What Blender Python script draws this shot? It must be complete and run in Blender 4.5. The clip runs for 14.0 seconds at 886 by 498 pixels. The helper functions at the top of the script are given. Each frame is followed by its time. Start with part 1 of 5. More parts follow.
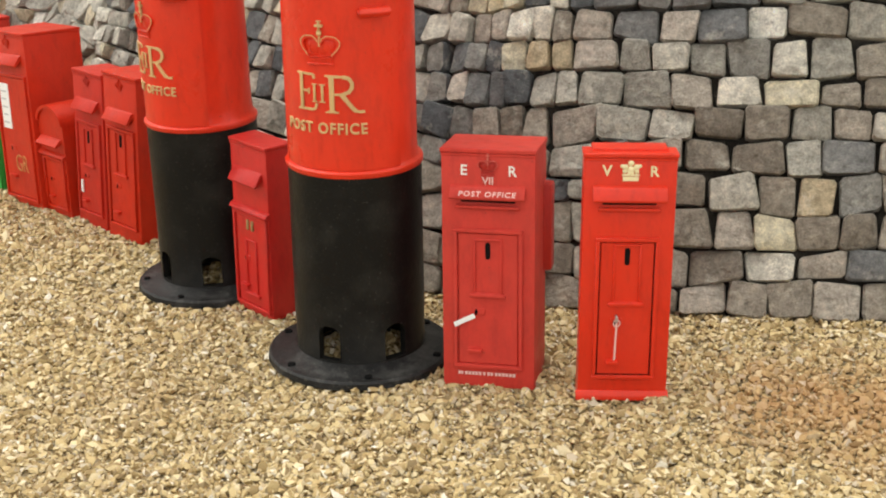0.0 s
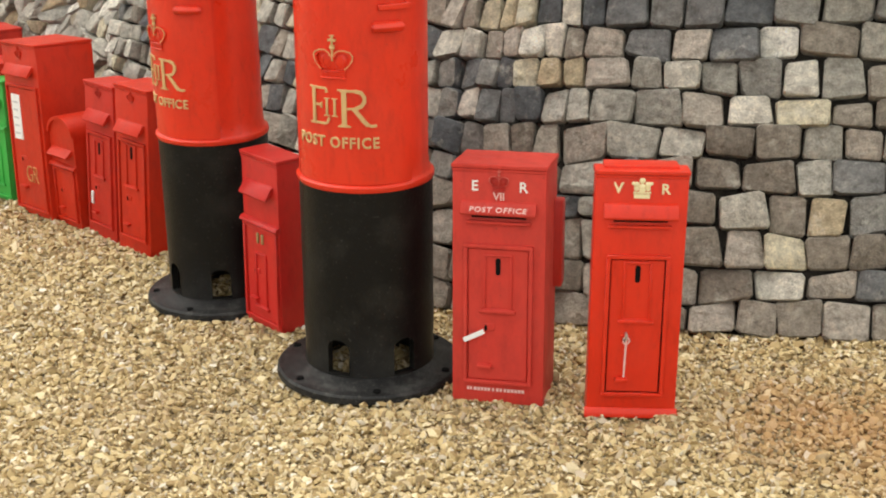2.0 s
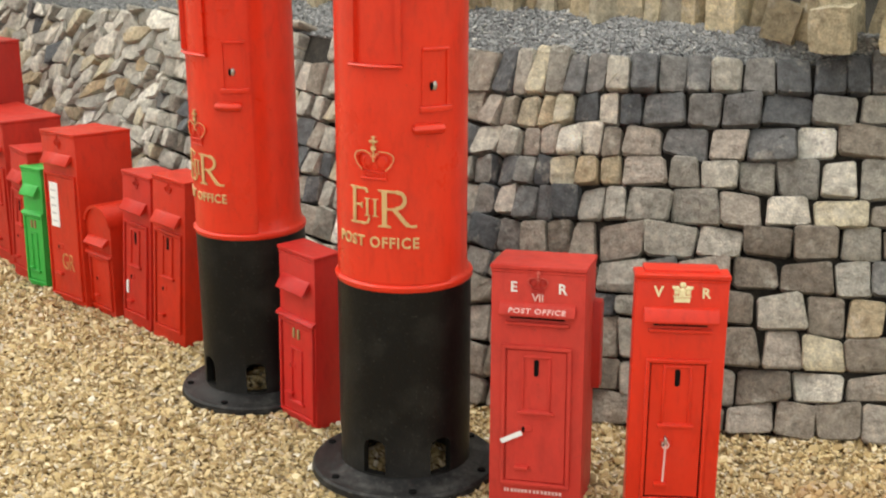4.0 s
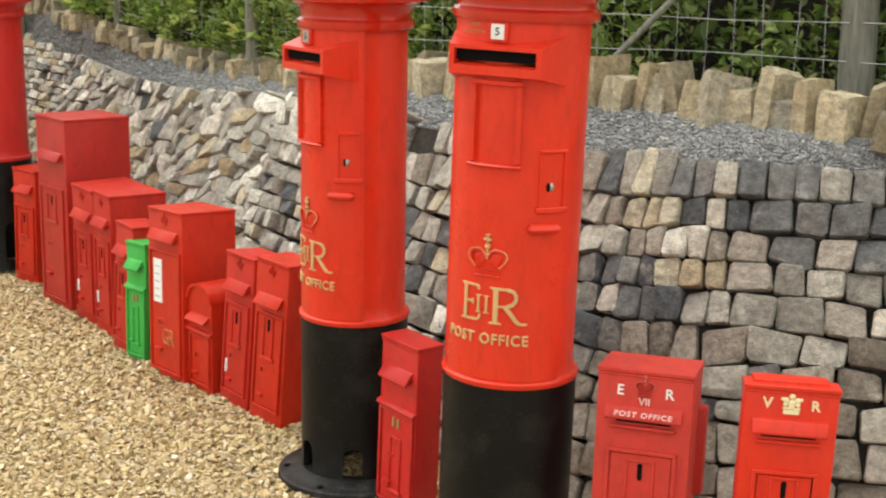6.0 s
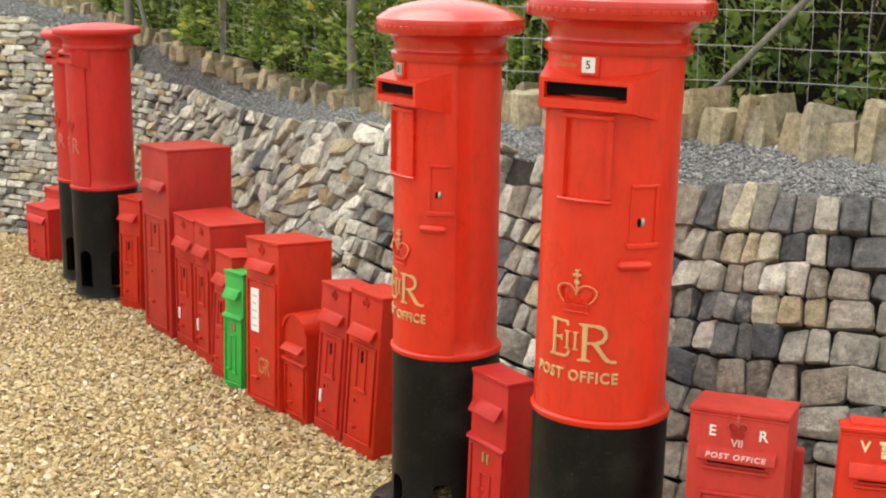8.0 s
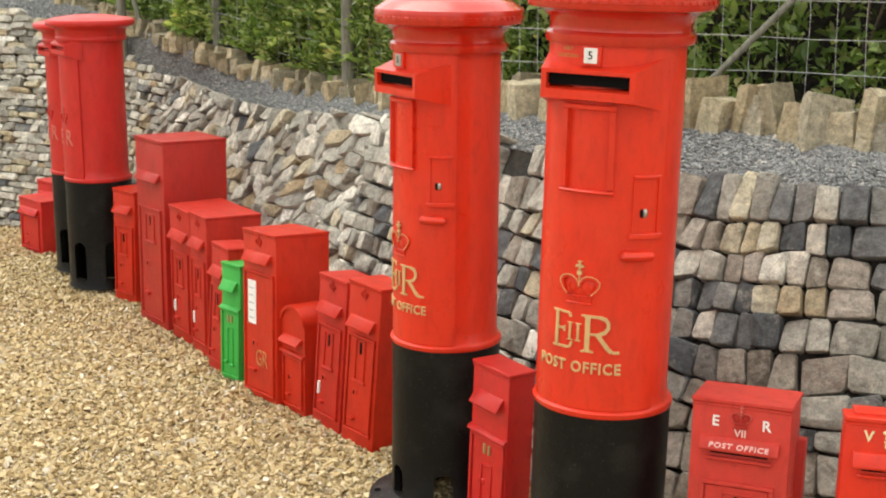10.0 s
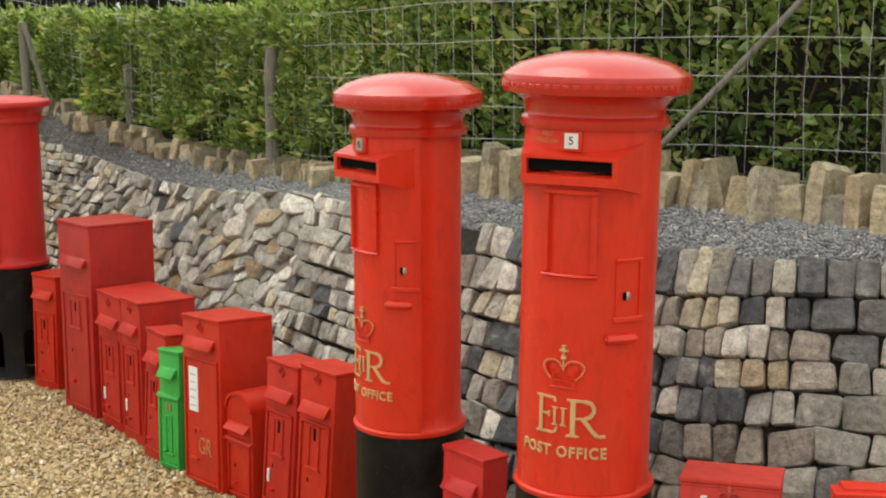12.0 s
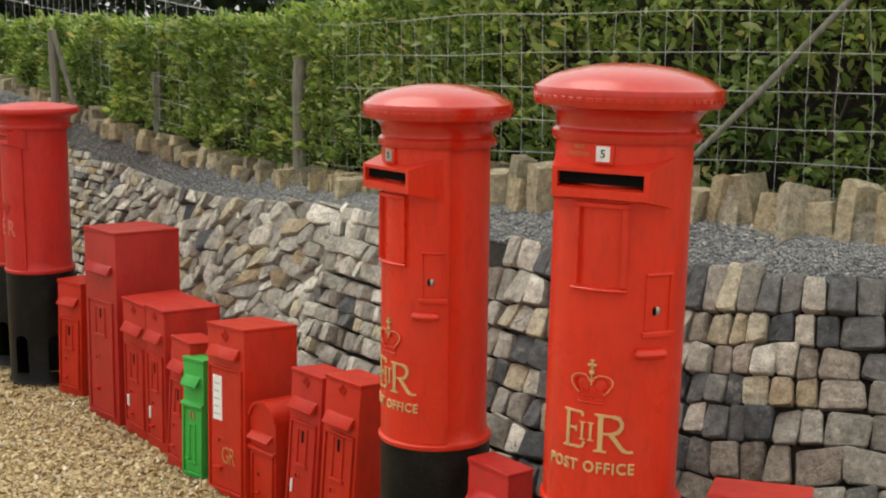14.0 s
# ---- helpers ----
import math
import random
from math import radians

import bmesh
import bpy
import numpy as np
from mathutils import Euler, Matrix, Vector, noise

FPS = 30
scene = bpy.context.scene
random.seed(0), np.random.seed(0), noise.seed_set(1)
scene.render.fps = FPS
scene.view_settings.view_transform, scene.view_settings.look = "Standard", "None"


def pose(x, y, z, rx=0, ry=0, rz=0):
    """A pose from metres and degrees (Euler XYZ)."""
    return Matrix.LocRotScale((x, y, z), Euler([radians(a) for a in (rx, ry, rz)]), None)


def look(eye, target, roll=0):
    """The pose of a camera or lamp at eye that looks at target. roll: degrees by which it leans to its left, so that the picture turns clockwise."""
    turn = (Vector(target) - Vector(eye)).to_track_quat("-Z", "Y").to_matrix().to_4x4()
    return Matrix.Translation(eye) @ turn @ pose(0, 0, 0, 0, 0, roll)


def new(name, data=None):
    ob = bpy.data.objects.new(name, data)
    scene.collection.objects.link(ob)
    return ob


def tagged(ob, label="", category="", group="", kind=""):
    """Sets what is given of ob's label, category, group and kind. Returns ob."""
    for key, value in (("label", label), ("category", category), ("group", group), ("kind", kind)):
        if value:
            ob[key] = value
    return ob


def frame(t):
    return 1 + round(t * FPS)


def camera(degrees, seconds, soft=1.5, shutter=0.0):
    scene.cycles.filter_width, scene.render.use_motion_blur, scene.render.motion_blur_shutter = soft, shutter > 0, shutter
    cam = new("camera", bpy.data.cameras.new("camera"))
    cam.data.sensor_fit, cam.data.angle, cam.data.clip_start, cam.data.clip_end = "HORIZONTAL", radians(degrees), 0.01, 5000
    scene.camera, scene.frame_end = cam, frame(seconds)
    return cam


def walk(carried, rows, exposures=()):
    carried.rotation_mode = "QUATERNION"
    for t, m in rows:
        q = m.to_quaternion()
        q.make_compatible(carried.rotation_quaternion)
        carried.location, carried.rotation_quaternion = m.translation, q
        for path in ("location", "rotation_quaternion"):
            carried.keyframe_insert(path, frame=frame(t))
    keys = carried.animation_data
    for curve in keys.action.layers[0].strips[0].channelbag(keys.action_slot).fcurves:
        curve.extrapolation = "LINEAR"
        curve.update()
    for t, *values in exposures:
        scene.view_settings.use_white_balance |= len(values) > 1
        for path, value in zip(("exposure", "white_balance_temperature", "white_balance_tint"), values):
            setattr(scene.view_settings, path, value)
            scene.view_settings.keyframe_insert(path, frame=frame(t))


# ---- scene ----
cam = camera(34.9, 14.0, 2.0, 0.5)
PATH = [
    (0, (0.279, -0.329, 2.243), (-0.095, 1.514, 1.563), -2.4),
    (0.5, (0.276, -0.326, 2.239), (-0.102, 1.52, 1.565), -2.0),
    (1, (0.269, -0.33, 2.239), (-0.111, 1.517, 1.571), -1.9),
    (1.5, (0.265, -0.331, 2.247), (-0.115, 1.516, 1.581), -1.9),
    (2, (0.261, -0.335, 2.24), (-0.121, 1.515, 1.582), -1.8),
    (2.5, (0.258, -0.322, 2.256), (-0.128, 1.529, 1.603), -1.8),
    (3, (0.24, -0.318, 2.282), (-0.152, 1.543, 1.663), -1.2),
    (3.2, (0.231, -0.312, 2.285), (-0.165, 1.552, 1.68), -1.2),
    (5.3, (0.103, -0.379, 2.412), (-0.368, 1.506, 1.937), -0.4),
    (5.5, (0.08, -0.391, 2.411), (-0.403, 1.494, 1.95), 0.1),
    (6, (0.061, -0.392, 2.409), (-0.455, 1.488, 1.961), 0.5),
    (6.5, (0.083, -0.368, 2.414), (-0.497, 1.493, 1.969), 0.8),
    (7, (0.119, -0.331, 2.41), (-0.505, 1.519, 1.975), 0.8),
    (7.5, (0.12, -0.319, 2.425), (-0.52, 1.529, 2.006), 0.5),
    (8, (0.117, -0.322, 2.422), (-0.55, 1.519, 2.012), 0.1),
    (10.5, (0.025, -0.329, 2.433), (-0.612, 1.519, 2.007), -0.2),
    (11, (-0.139, -0.389, 2.459), (-0.685, 1.497, 2.076), 0.1),
    (11.5, (-0.231, -0.361, 2.487), (-0.731, 1.542, 2.13), -0.7),
    (12, (-0.299, -0.368, 2.507), (-0.786, 1.542, 2.168), -0.7),
    (12.5, (-0.315, -0.366, 2.516), (-0.816, 1.542, 2.186), -0.4),
    (13, (-0.319, -0.354, 2.52), (-0.833, 1.551, 2.193), -0.4),
    (13.5, (-0.324, -0.355, 2.515), (-0.847, 1.548, 2.192), -0.4),
    (14, (-0.33, -0.355, 2.5), (-0.847, 1.55, 2.179), -0.0),
]
EXPOSE = [(0, 0.68), (3.2, 0.69), (5.3, 0.78), (8.2, 0.79), (10.3, 0.79), (11.0, 0.70), (12.0, 0.45), (13.0, 0.38), (14.0, 0.27)]
walk(cam, [(t, look(eye, target, roll)) for t, eye, target, roll in PATH], [(t, v, 6800, 7) for t, v in EXPOSE])

# ---- world and light ----
world = bpy.data.worlds.new("overcast_sky")
scene.world = world
world.use_nodes = True
wn, wl = world.node_tree.nodes, world.node_tree.links
wn.clear()
sky = wn.new("ShaderNodeTexSky")
sky.sky_type = "NISHITA"
sky.sun_disc = False
SUN_EL, SUN_AZ = 60.0, -70.0
sky.sun_elevation, sky.sun_rotation = radians(SUN_EL), radians(SUN_AZ)
sky.air_density, sky.dust_density = 1.0, 3.0
grey = wn.new("ShaderNodeHueSaturation")
grey.inputs["Saturation"].default_value = 0.25
wbg = wn.new("ShaderNodeBackground")
wbg.inputs["Strength"].default_value = 0.13
wout = wn.new("ShaderNodeOutputWorld")
wl.new(sky.outputs[0], grey.inputs["Color"])
# cloud cover: an overcast sky, three times brighter overhead than at the horizon
dirn = wn.new("ShaderNodeTexCoord")
dsep = wn.new("ShaderNodeSeparateXYZ")
wl.new(dirn.outputs["Generated"], dsep.inputs[0])
cloud = wn.new("ShaderNodeMapRange")
cloud.inputs["From Min"].default_value, cloud.inputs["From Max"].default_value = 0.0, 1.0
cloud.inputs["To Min"].default_value, cloud.inputs["To Max"].default_value = 5.6, 10.5
wl.new(dsep.outputs["Z"], cloud.inputs["Value"])
veil = wn.new("ShaderNodeMix")
veil.data_type = "RGBA"
veil.inputs["Factor"].default_value = 0.75
wl.new(grey.outputs[0], veil.inputs["A"])
wl.new(cloud.outputs[0], veil.inputs["B"])
wl.new(veil.outputs["Result"], wbg.inputs["Color"])
wl.new(wbg.outputs[0], wout.inputs["Surface"])

sun_data = bpy.data.lights.new("sun", "SUN")
sun_data.energy, sun_data.angle, sun_data.color = 0.85, radians(50), (1.0, 0.96, 0.9)
sun = new("sun", sun_data)
sun.matrix_world = look((9 * math.sin(radians(SUN_AZ)), 9 * math.cos(radians(SUN_AZ)), 9 * math.tan(radians(SUN_EL))), (0, 0, 0))


# ---- materials ----
def nodes_of(name):
    m = bpy.data.materials.new(name)
    m.use_nodes = True
    nt = m.node_tree
    return m, nt.nodes, nt.links, nt.nodes["Principled BSDF"]


def noise_tex(n, l, scale, detail=4.0, rough=0.55, vec=None):
    t = n.new("ShaderNodeTexNoise")
    t.inputs["Scale"].default_value, t.inputs["Detail"].default_value, t.inputs["Roughness"].default_value = scale, detail, rough
    if vec is not None:
        l.new(vec, t.inputs["Vector"])
    return t.outputs["Fac"]


def ramp(n, l, fac, stops):
    r = n.new("ShaderNodeValToRGB")
    e = r.color_ramp.elements
    while len(e) < len(stops):
        e.new(0.5)
    for s, (p, c) in zip(e, stops):
        s.position, s.color = p, (*c, 1)
    l.new(fac, r.inputs["Fac"])
    return r.outputs["Color"]


def mix(n, l, a, b, fac, kind="MIX"):
    m = n.new("ShaderNodeMix")
    m.data_type, m.blend_type = "RGBA", kind
    for sock, v in ((m.inputs["Factor"], fac), (m.inputs["A"], a), (m.inputs["B"], b)):
        if isinstance(v, (int, float)):
            sock.default_value = v
        elif isinstance(v, tuple):
            sock.default_value = (*v, 1)
        else:
            l.new(v, sock)
    return m.outputs["Result"]


def bump(n, l, p, height, strength, dist):
    b = n.new("ShaderNodeBump")
    b.inputs["Strength"].default_value, b.inputs["Distance"].default_value = strength, dist
    l.new(height, b.inputs["Height"])
    l.new(b.outputs[0], p.inputs["Normal"])


def place(n):
    return n.new("ShaderNodeNewGeometry").outputs["Position"]


def rnd_island(n):
    return n.new("ShaderNodeNewGeometry").outputs["Random Per Island"]


def rnd_object(n):
    return n.new("ShaderNodeObjectInfo").outputs["Random"]


def paint(name, rgb, rough=0.38, fade=0.25, relief=0.35, coat=0.05, grime=0.0, gloss=0.4):
    """Brushed gloss paint over cast iron: faint fading, chalky blotches and orange-peel relief."""
    m, n, l, p = nodes_of(name)
    v = place(n)
    dull = tuple(min(1, c * 0.8 + a) for c, a in zip(rgb, (0.05, 0.035, 0.022)))
    dark = tuple(c * 0.6 for c in rgb)
    big = noise_tex(n, l, 3.5, 5, 0.6, v)
    mp = n.new("ShaderNodeMapping")
    mp.inputs["Scale"].default_value = (1, 1, 0.3)
    l.new(v, mp.inputs["Vector"])
    small = noise_tex(n, l, 26, 6, 0.7, mp.outputs[0])
    c = mix(n, l, rgb, dull, ramp(n, l, big, [(0.45, (0, 0, 0)), (0.75, (fade, fade, fade))]))
    c = mix(n, l, c, dark, ramp(n, l, small, [(0.52, (0, 0, 0)), (0.72, (0.5, 0.5, 0.5))]))
    if grime:
        # soot and algae in drips and patches, and small chips down to the undercoat
        drip = n.new("ShaderNodeMapping")
        drip.inputs["Scale"].default_value = (1, 1, 0.55)
        l.new(v, drip.inputs["Vector"])
        c = mix(n, l, c, tuple(q * 0.42 + 0.006 for q in rgb), ramp(n, l, noise_tex(n, l, 9, 8, 0.78, drip.outputs[0]), [(0.44, (0, 0, 0)), (0.72, (grime * 0.9,) * 3)]))
        c = mix(n, l, c, (0.10, 0.035, 0.02), ramp(n, l, noise_tex(n, l, 60, 5, 0.7, v), [(0.64, (0, 0, 0)), (0.70, (grime,) * 3)]))
    l.new(c, p.inputs["Base Color"])
    l.new(ramp(n, l, big, [(0.3, (rough * 0.8,) * 3), (0.75, (min(1, rough * 1.5),) * 3)]), p.inputs["Roughness"])
    p.inputs["Specular IOR Level"].default_value = gloss
    p.inputs["Coat Weight"].default_value, p.inputs["Coat Roughness"].default_value = coat, 0.16
    bump(n, l, p, noise_tex(n, l, 22, 5, 0.6, v), relief, 0.006)
    return m


RED = paint("pillar_red_paint", (0.71, 0.034, 0.012), 0.30, 0.30, 0.3, 0.12, 0.35, 0.3)
RED_CAP = paint("polished_red_paint", (0.56, 0.021, 0.008), 0.18, 0.1, 0.15, 0.6, 0.3, 0.35)
RED_VR = paint("bright_red_paint", (0.67, 0.029, 0.010), 0.34, 0.25, 0.35, 0.12, 0.3, 0.3)
RED_DULL = paint("faded_red_paint", (0.49, 0.024, 0.013), 0.45, 0.3, 0.4, 0.0, 0.55, 0.22)
RED_DEEP = paint("deep_red_paint", (0.44, 0.021, 0.015), 0.36, 0.25, 0.4, 0.0, 0.5, 0.3)
RED_FADED = paint("chalky_crimson_paint", (0.56, 0.042, 0.030), 0.5, 0.5, 0.4, 0.0, 0.5, 0.25)
RED_ROW = paint("orange_red_paint", (0.54, 0.025, 0.008), 0.40, 0.25, 0.4, 0.0, 0.55, 0.24)
RED_CRIMSON = paint("weathered_crimson_paint", (0.56, 0.022, 0.018), 0.36, 0.25, 0.35, 0.08, 0.4, 0.3)
BRASS = paint("dull_brass", (0.33, 0.21, 0.09), 0.4, 0.2)
GREEN = paint("green_paint", (0.045, 0.40, 0.065), 0.42, 0.25, 0.35, 0.0, 0.35, 0.3)
GOLD = paint("gold_paint", (0.64, 0.42, 0.19), 0.42, 0.2, 0.35, 0.05, 0.4)
OLD_GILT = paint("worn_gilt_paint", (0.50, 0.19, 0.06), 0.5, 0.3)
FADED_WHITE = paint("faded_white_paint", (0.74, 0.47, 0.43), 0.55, 0.2)
WHITE = paint("white_paint", (0.78, 0.76, 0.72), 0.5, 0.1)
CREAM = paint("pale_gold_paint", (0.80, 0.70, 0.42), 0.45, 0.1)
# paler red; on the slim pillars' relief it is a painted highlight
FADED_LIT_RED = paint("faded_and_highlit_red_paint", (0.60, 0.14, 0.11), 0.6, 0.4)
VOID = paint("dark_opening", (0.006, 0.006, 0.006), 0.8, 0.0, 0.1, 0.0)
VOID.node_tree.nodes["Principled BSDF"].inputs["Specular IOR Level"].default_value = 0.05
METAL = paint("bare_key_metal", (0.45, 0.43, 0.40), 0.35, 0.1)
METAL.node_tree.nodes["Principled BSDF"].inputs["Metallic"].default_value = 0.8
PRINT = paint("faded_print", (0.52, 0.52, 0.52), 0.7, 0.1)
PAPER = paint("label_paper", (0.80, 0.80, 0.78), 0.7, 0.1)


def black_iron():
    m, n, l, p = nodes_of("black_bitumen_paint")
    v = place(n)
    big, small = noise_tex(n, l, 5, 5, 0.65, v), noise_tex(n, l, 90, 3, 0.6, v)
    c = mix(n, l, (0.006, 0.006, 0.006), (0.022, 0.021, 0.018), ramp(n, l, big, [(0.5, (0, 0, 0)), (0.8, (1, 1, 1))]))
    c = mix(n, l, c, (0.09, 0.085, 0.075), ramp(n, l, small, [(0.62, (0, 0, 0)), (0.8, (0.5, 0.5, 0.5))]))
    l.new(c, p.inputs["Base Color"])
    l.new(ramp(n, l, big, [(0.3, (0.3,) * 3), (0.75, (0.5,) * 3)]), p.inputs["Roughness"])
    p.inputs["Specular IOR Level"].default_value = 0.17
    bump(n, l, p, small, 0.35, 0.004)
    return m


def worn_iron():
    m, n, l, p = nodes_of("worn_black_iron")
    v = place(n)
    big, small = noise_tex(n, l, 9, 6, 0.7, v), noise_tex(n, l, 120, 4, 0.7, v)
    c = mix(n, l, (0.009, 0.009, 0.009), (0.05, 0.049, 0.046), ramp(n, l, big, [(0.5, (0, 0, 0)), (0.68, (1, 1, 1))]))
    c = mix(n, l, c, (0.22, 0.20, 0.17), ramp(n, l, small, [(0.58, (0, 0, 0)), (0.74, (0.6, 0.6, 0.6))]))
    p.inputs["Specular IOR Level"].default_value = 0.25
    l.new(c, p.inputs["Base Color"])
    p.inputs["Roughness"].default_value = 0.5
    bump(n, l, p, small, 0.5, 0.004)
    return m


BLACK = black_iron()
BLACK_WORN = worn_iron()


def stone(name, stops, rnd, rough=0.85):
    """Weathered building stone: each piece its own tone, with mottling, pale lichen, dark stains, grain and broken relief."""
    m, n, l, p = nodes_of(name)
    v = place(n)
    c = ramp(n, l, rnd(n), stops)
    mottle = noise_tex(n, l, 24, 6, 0.7, v)
    c = mix(n, l, c, ramp(n, l, mottle, [(0.32, (0.55, 0.53, 0.50)), (0.5, (1.0, 1.0, 1.0)), (0.68, (1.5, 1.47, 1.42))]), 0.85, "MULTIPLY")
    grain = noise_tex(n, l, 130, 4, 0.75, v)
    c = mix(n, l, c, ramp(n, l, grain, [(0.35, (0.75, 0.74, 0.73)), (0.65, (1.32, 1.31, 1.29))]), 0.8, "MULTIPLY")
    c = mix(n, l, c, (0.72, 0.68, 0.58), ramp(n, l, noise_tex(n, l, 8, 7, 0.75, v), [(0.56, (0, 0, 0)), (0.68, (0.5, 0.5, 0.5))]))
    c = mix(n, l, c, (0.10, 0.09, 0.075), ramp(n, l, noise_tex(n, l, 13, 7, 0.8, v), [(0.57, (0, 0, 0)), (0.66, (0.5, 0.5, 0.5))]))
    l.new(c, p.inputs["Base Color"])
    p.inputs["Roughness"].default_value = rough
    lumps = noise_tex(n, l, 17, 9, 0.72, v)
    bump(n, l, p, lumps, 1.0, 0.045)
    return m


DARK_STOPS = [(0.0, (0.085, 0.092, 0.10)), (0.5, (0.145, 0.152, 0.158)), (0.8, (0.22, 0.215, 0.205)), (1.0, (0.32, 0.31, 0.28))]
GREY_STOPS = [(0.0, (0.29, 0.28, 0.245)), (0.4, (0.43, 0.412, 0.36)), (0.75, (0.54, 0.515, 0.445)), (0.93, (0.66, 0.63, 0.545)), (1.0, (0.90, 0.87, 0.78))]
BUFF_STOPS = [(0.0, (0.40, 0.30, 0.18)), (0.35, (0.55, 0.475, 0.33)), (0.7, (0.50, 0.45, 0.33)), (1.0, (0.72, 0.66, 0.49))]
BROWN_STOPS = [(0.0, (0.21, 0.18, 0.145)), (0.45, (0.335, 0.295, 0.245)), (0.8, (0.445, 0.397, 0.34)), (1.0, (0.60, 0.55, 0.48))]
PALE_STOPS = [(0.0, (0.66, 0.61, 0.52)), (0.6, (0.78, 0.75, 0.66)), (1.0, (0.88, 0.86, 0.79))]
STONES = [stone("dark_basalt", DARK_STOPS, rnd_object), stone("grey_granite", GREY_STOPS, rnd_object), stone("buff_sandstone", BUFF_STOPS, rnd_object), stone("brown_granite", BROWN_STOPS, rnd_object), stone("pale_quartz", PALE_STOPS, rnd_object)]
STONES_JOINED = [stone("dark_basalt_far", DARK_STOPS, rnd_island), stone("grey_granite_far", GREY_STOPS, rnd_island), stone("buff_sandstone_far", BUFF_STOPS, rnd_island), stone("brown_granite_far", BROWN_STOPS, rnd_island), stone("pale_quartz_far", PALE_STOPS, rnd_island)]
COPE = stone("coping_sandstone", [(0.0, (0.17, 0.145, 0.095)), (0.3, (0.55, 0.45, 0.28)), (0.5, (0.28, 0.25, 0.175)), (0.78, (0.66, 0.57, 0.38)), (1.0, (0.37, 0.345, 0.275))], rnd_object)


def loose(name, stops, rnd, rough=0.75, stain=0.4, rust=None):
    m, n, l, p = nodes_of(name)
    v = place(n)
    c = ramp(n, l, rnd(n), stops)
    c = mix(n, l, c, ramp(n, l, noise_tex(n, l, 130, 4, 0.6, v), [(0.3, (0.7, 0.67, 0.62)), (0.7, (1, 1, 1))]), 0.6, "MULTIPLY")
    c = mix(n, l, c, (0.30, 0.19, 0.09), ramp(n, l, noise_tex(n, l, 0.9, 4, 0.6, v), [(0.52, (0, 0, 0)), (0.75, (stain, stain, stain))]))
    if rust:
        far = n.new("ShaderNodeVectorMath")
        far.operation = "DISTANCE"
        far.inputs[1].default_value = rust
        l.new(v, far.inputs[0])
        add = n.new("ShaderNodeMath")
        add.operation = "MULTIPLY_ADD"
        l.new(noise_tex(n, l, 3.5, 5, 0.7, v), add.inputs[0])
        add.inputs[1].default_value = 0.9
        l.new(far.outputs["Value"], add.inputs[2])
        c = mix(n, l, c, (0.34, 0.17, 0.06), ramp(n, l, add.outputs[0], [(0.6, (0.7, 0.7, 0.7)), (1.25, (0, 0, 0))]))
    l.new(c, p.inputs["Base Color"])
    p.inputs["Roughness"].default_value = rough
    bump(n, l, p, noise_tex(n, l, 200, 3, 0.6, v), 0.3, 0.002)
    return m


PEBBLE_STOPS = [(0.0, (0.21, 0.145, 0.065)), (0.18, (0.36, 0.255, 0.11)), (0.4, (0.53, 0.395, 0.185)), (0.62, (0.63, 0.50, 0.265)), (0.8, (0.78, 0.67, 0.44)), (0.88, (0.46, 0.35, 0.20)), (0.95, (0.52, 0.45, 0.34)), (1.0, (0.86, 0.81, 0.68))]
PEBBLE = loose("river_pebble", PEBBLE_STOPS, rnd_island, rust=(0.72, 4.25, 0.0))
CHIP = loose("slate_chipping", [(0.0, (0.17, 0.178, 0.182)), (0.5, (0.26, 0.268, 0.272)), (0.9, (0.35, 0.356, 0.354)), (1.0, (0.55, 0.53, 0.48))], rnd_island, 0.75, 0.0)


def bed(name, stops, scale, joint=(0.05, 0.035, 0.02)):
    """The bed beneath loose stones, with the same grain."""
    m, n, l, p = nodes_of(name)
    v = place(n)
    vo = n.new("ShaderNodeTexVoronoi")
    vo.inputs["Scale"].default_value = scale
    l.new(v, vo.inputs["Vector"])
    sep = n.new("ShaderNodeSeparateColor")
    l.new(vo.outputs["Color"], sep.inputs[0])
    c = ramp(n, l, sep.outputs[0], stops)
    c = mix(n, l, c, joint, ramp(n, l, vo.outputs["Distance"], [(0.25, (0, 0, 0)), (0.6, (0.9, 0.9, 0.9))]))
    l.new(c, p.inputs["Base Color"])
    p.inputs["Roughness"].default_value = 0.9
    bump(n, l, p, vo.outputs["Distance"], -0.9, 0.012)
    return m


BED = bed("pebble_bed", PEBBLE_STOPS, 55, (0.13, 0.095, 0.05))
CHIP_BED = bed("chipping_bed", [(0.0, (0.13, 0.134, 0.136)), (0.6, (0.25, 0.254, 0.25)), (1.0, (0.36, 0.355, 0.34))], 70, (0.09, 0.09, 0.09))


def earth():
    m, n, l, p = nodes_of("dark_earth_and_hedge_shade")
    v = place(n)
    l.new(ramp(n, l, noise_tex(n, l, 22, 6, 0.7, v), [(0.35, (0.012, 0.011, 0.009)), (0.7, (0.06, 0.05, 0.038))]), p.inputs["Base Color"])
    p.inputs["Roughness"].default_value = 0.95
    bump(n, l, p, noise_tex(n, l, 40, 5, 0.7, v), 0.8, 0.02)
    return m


# joint and bank earth; inside the hedge this near-black is painted shade
EARTH_AND_SHADE = earth()


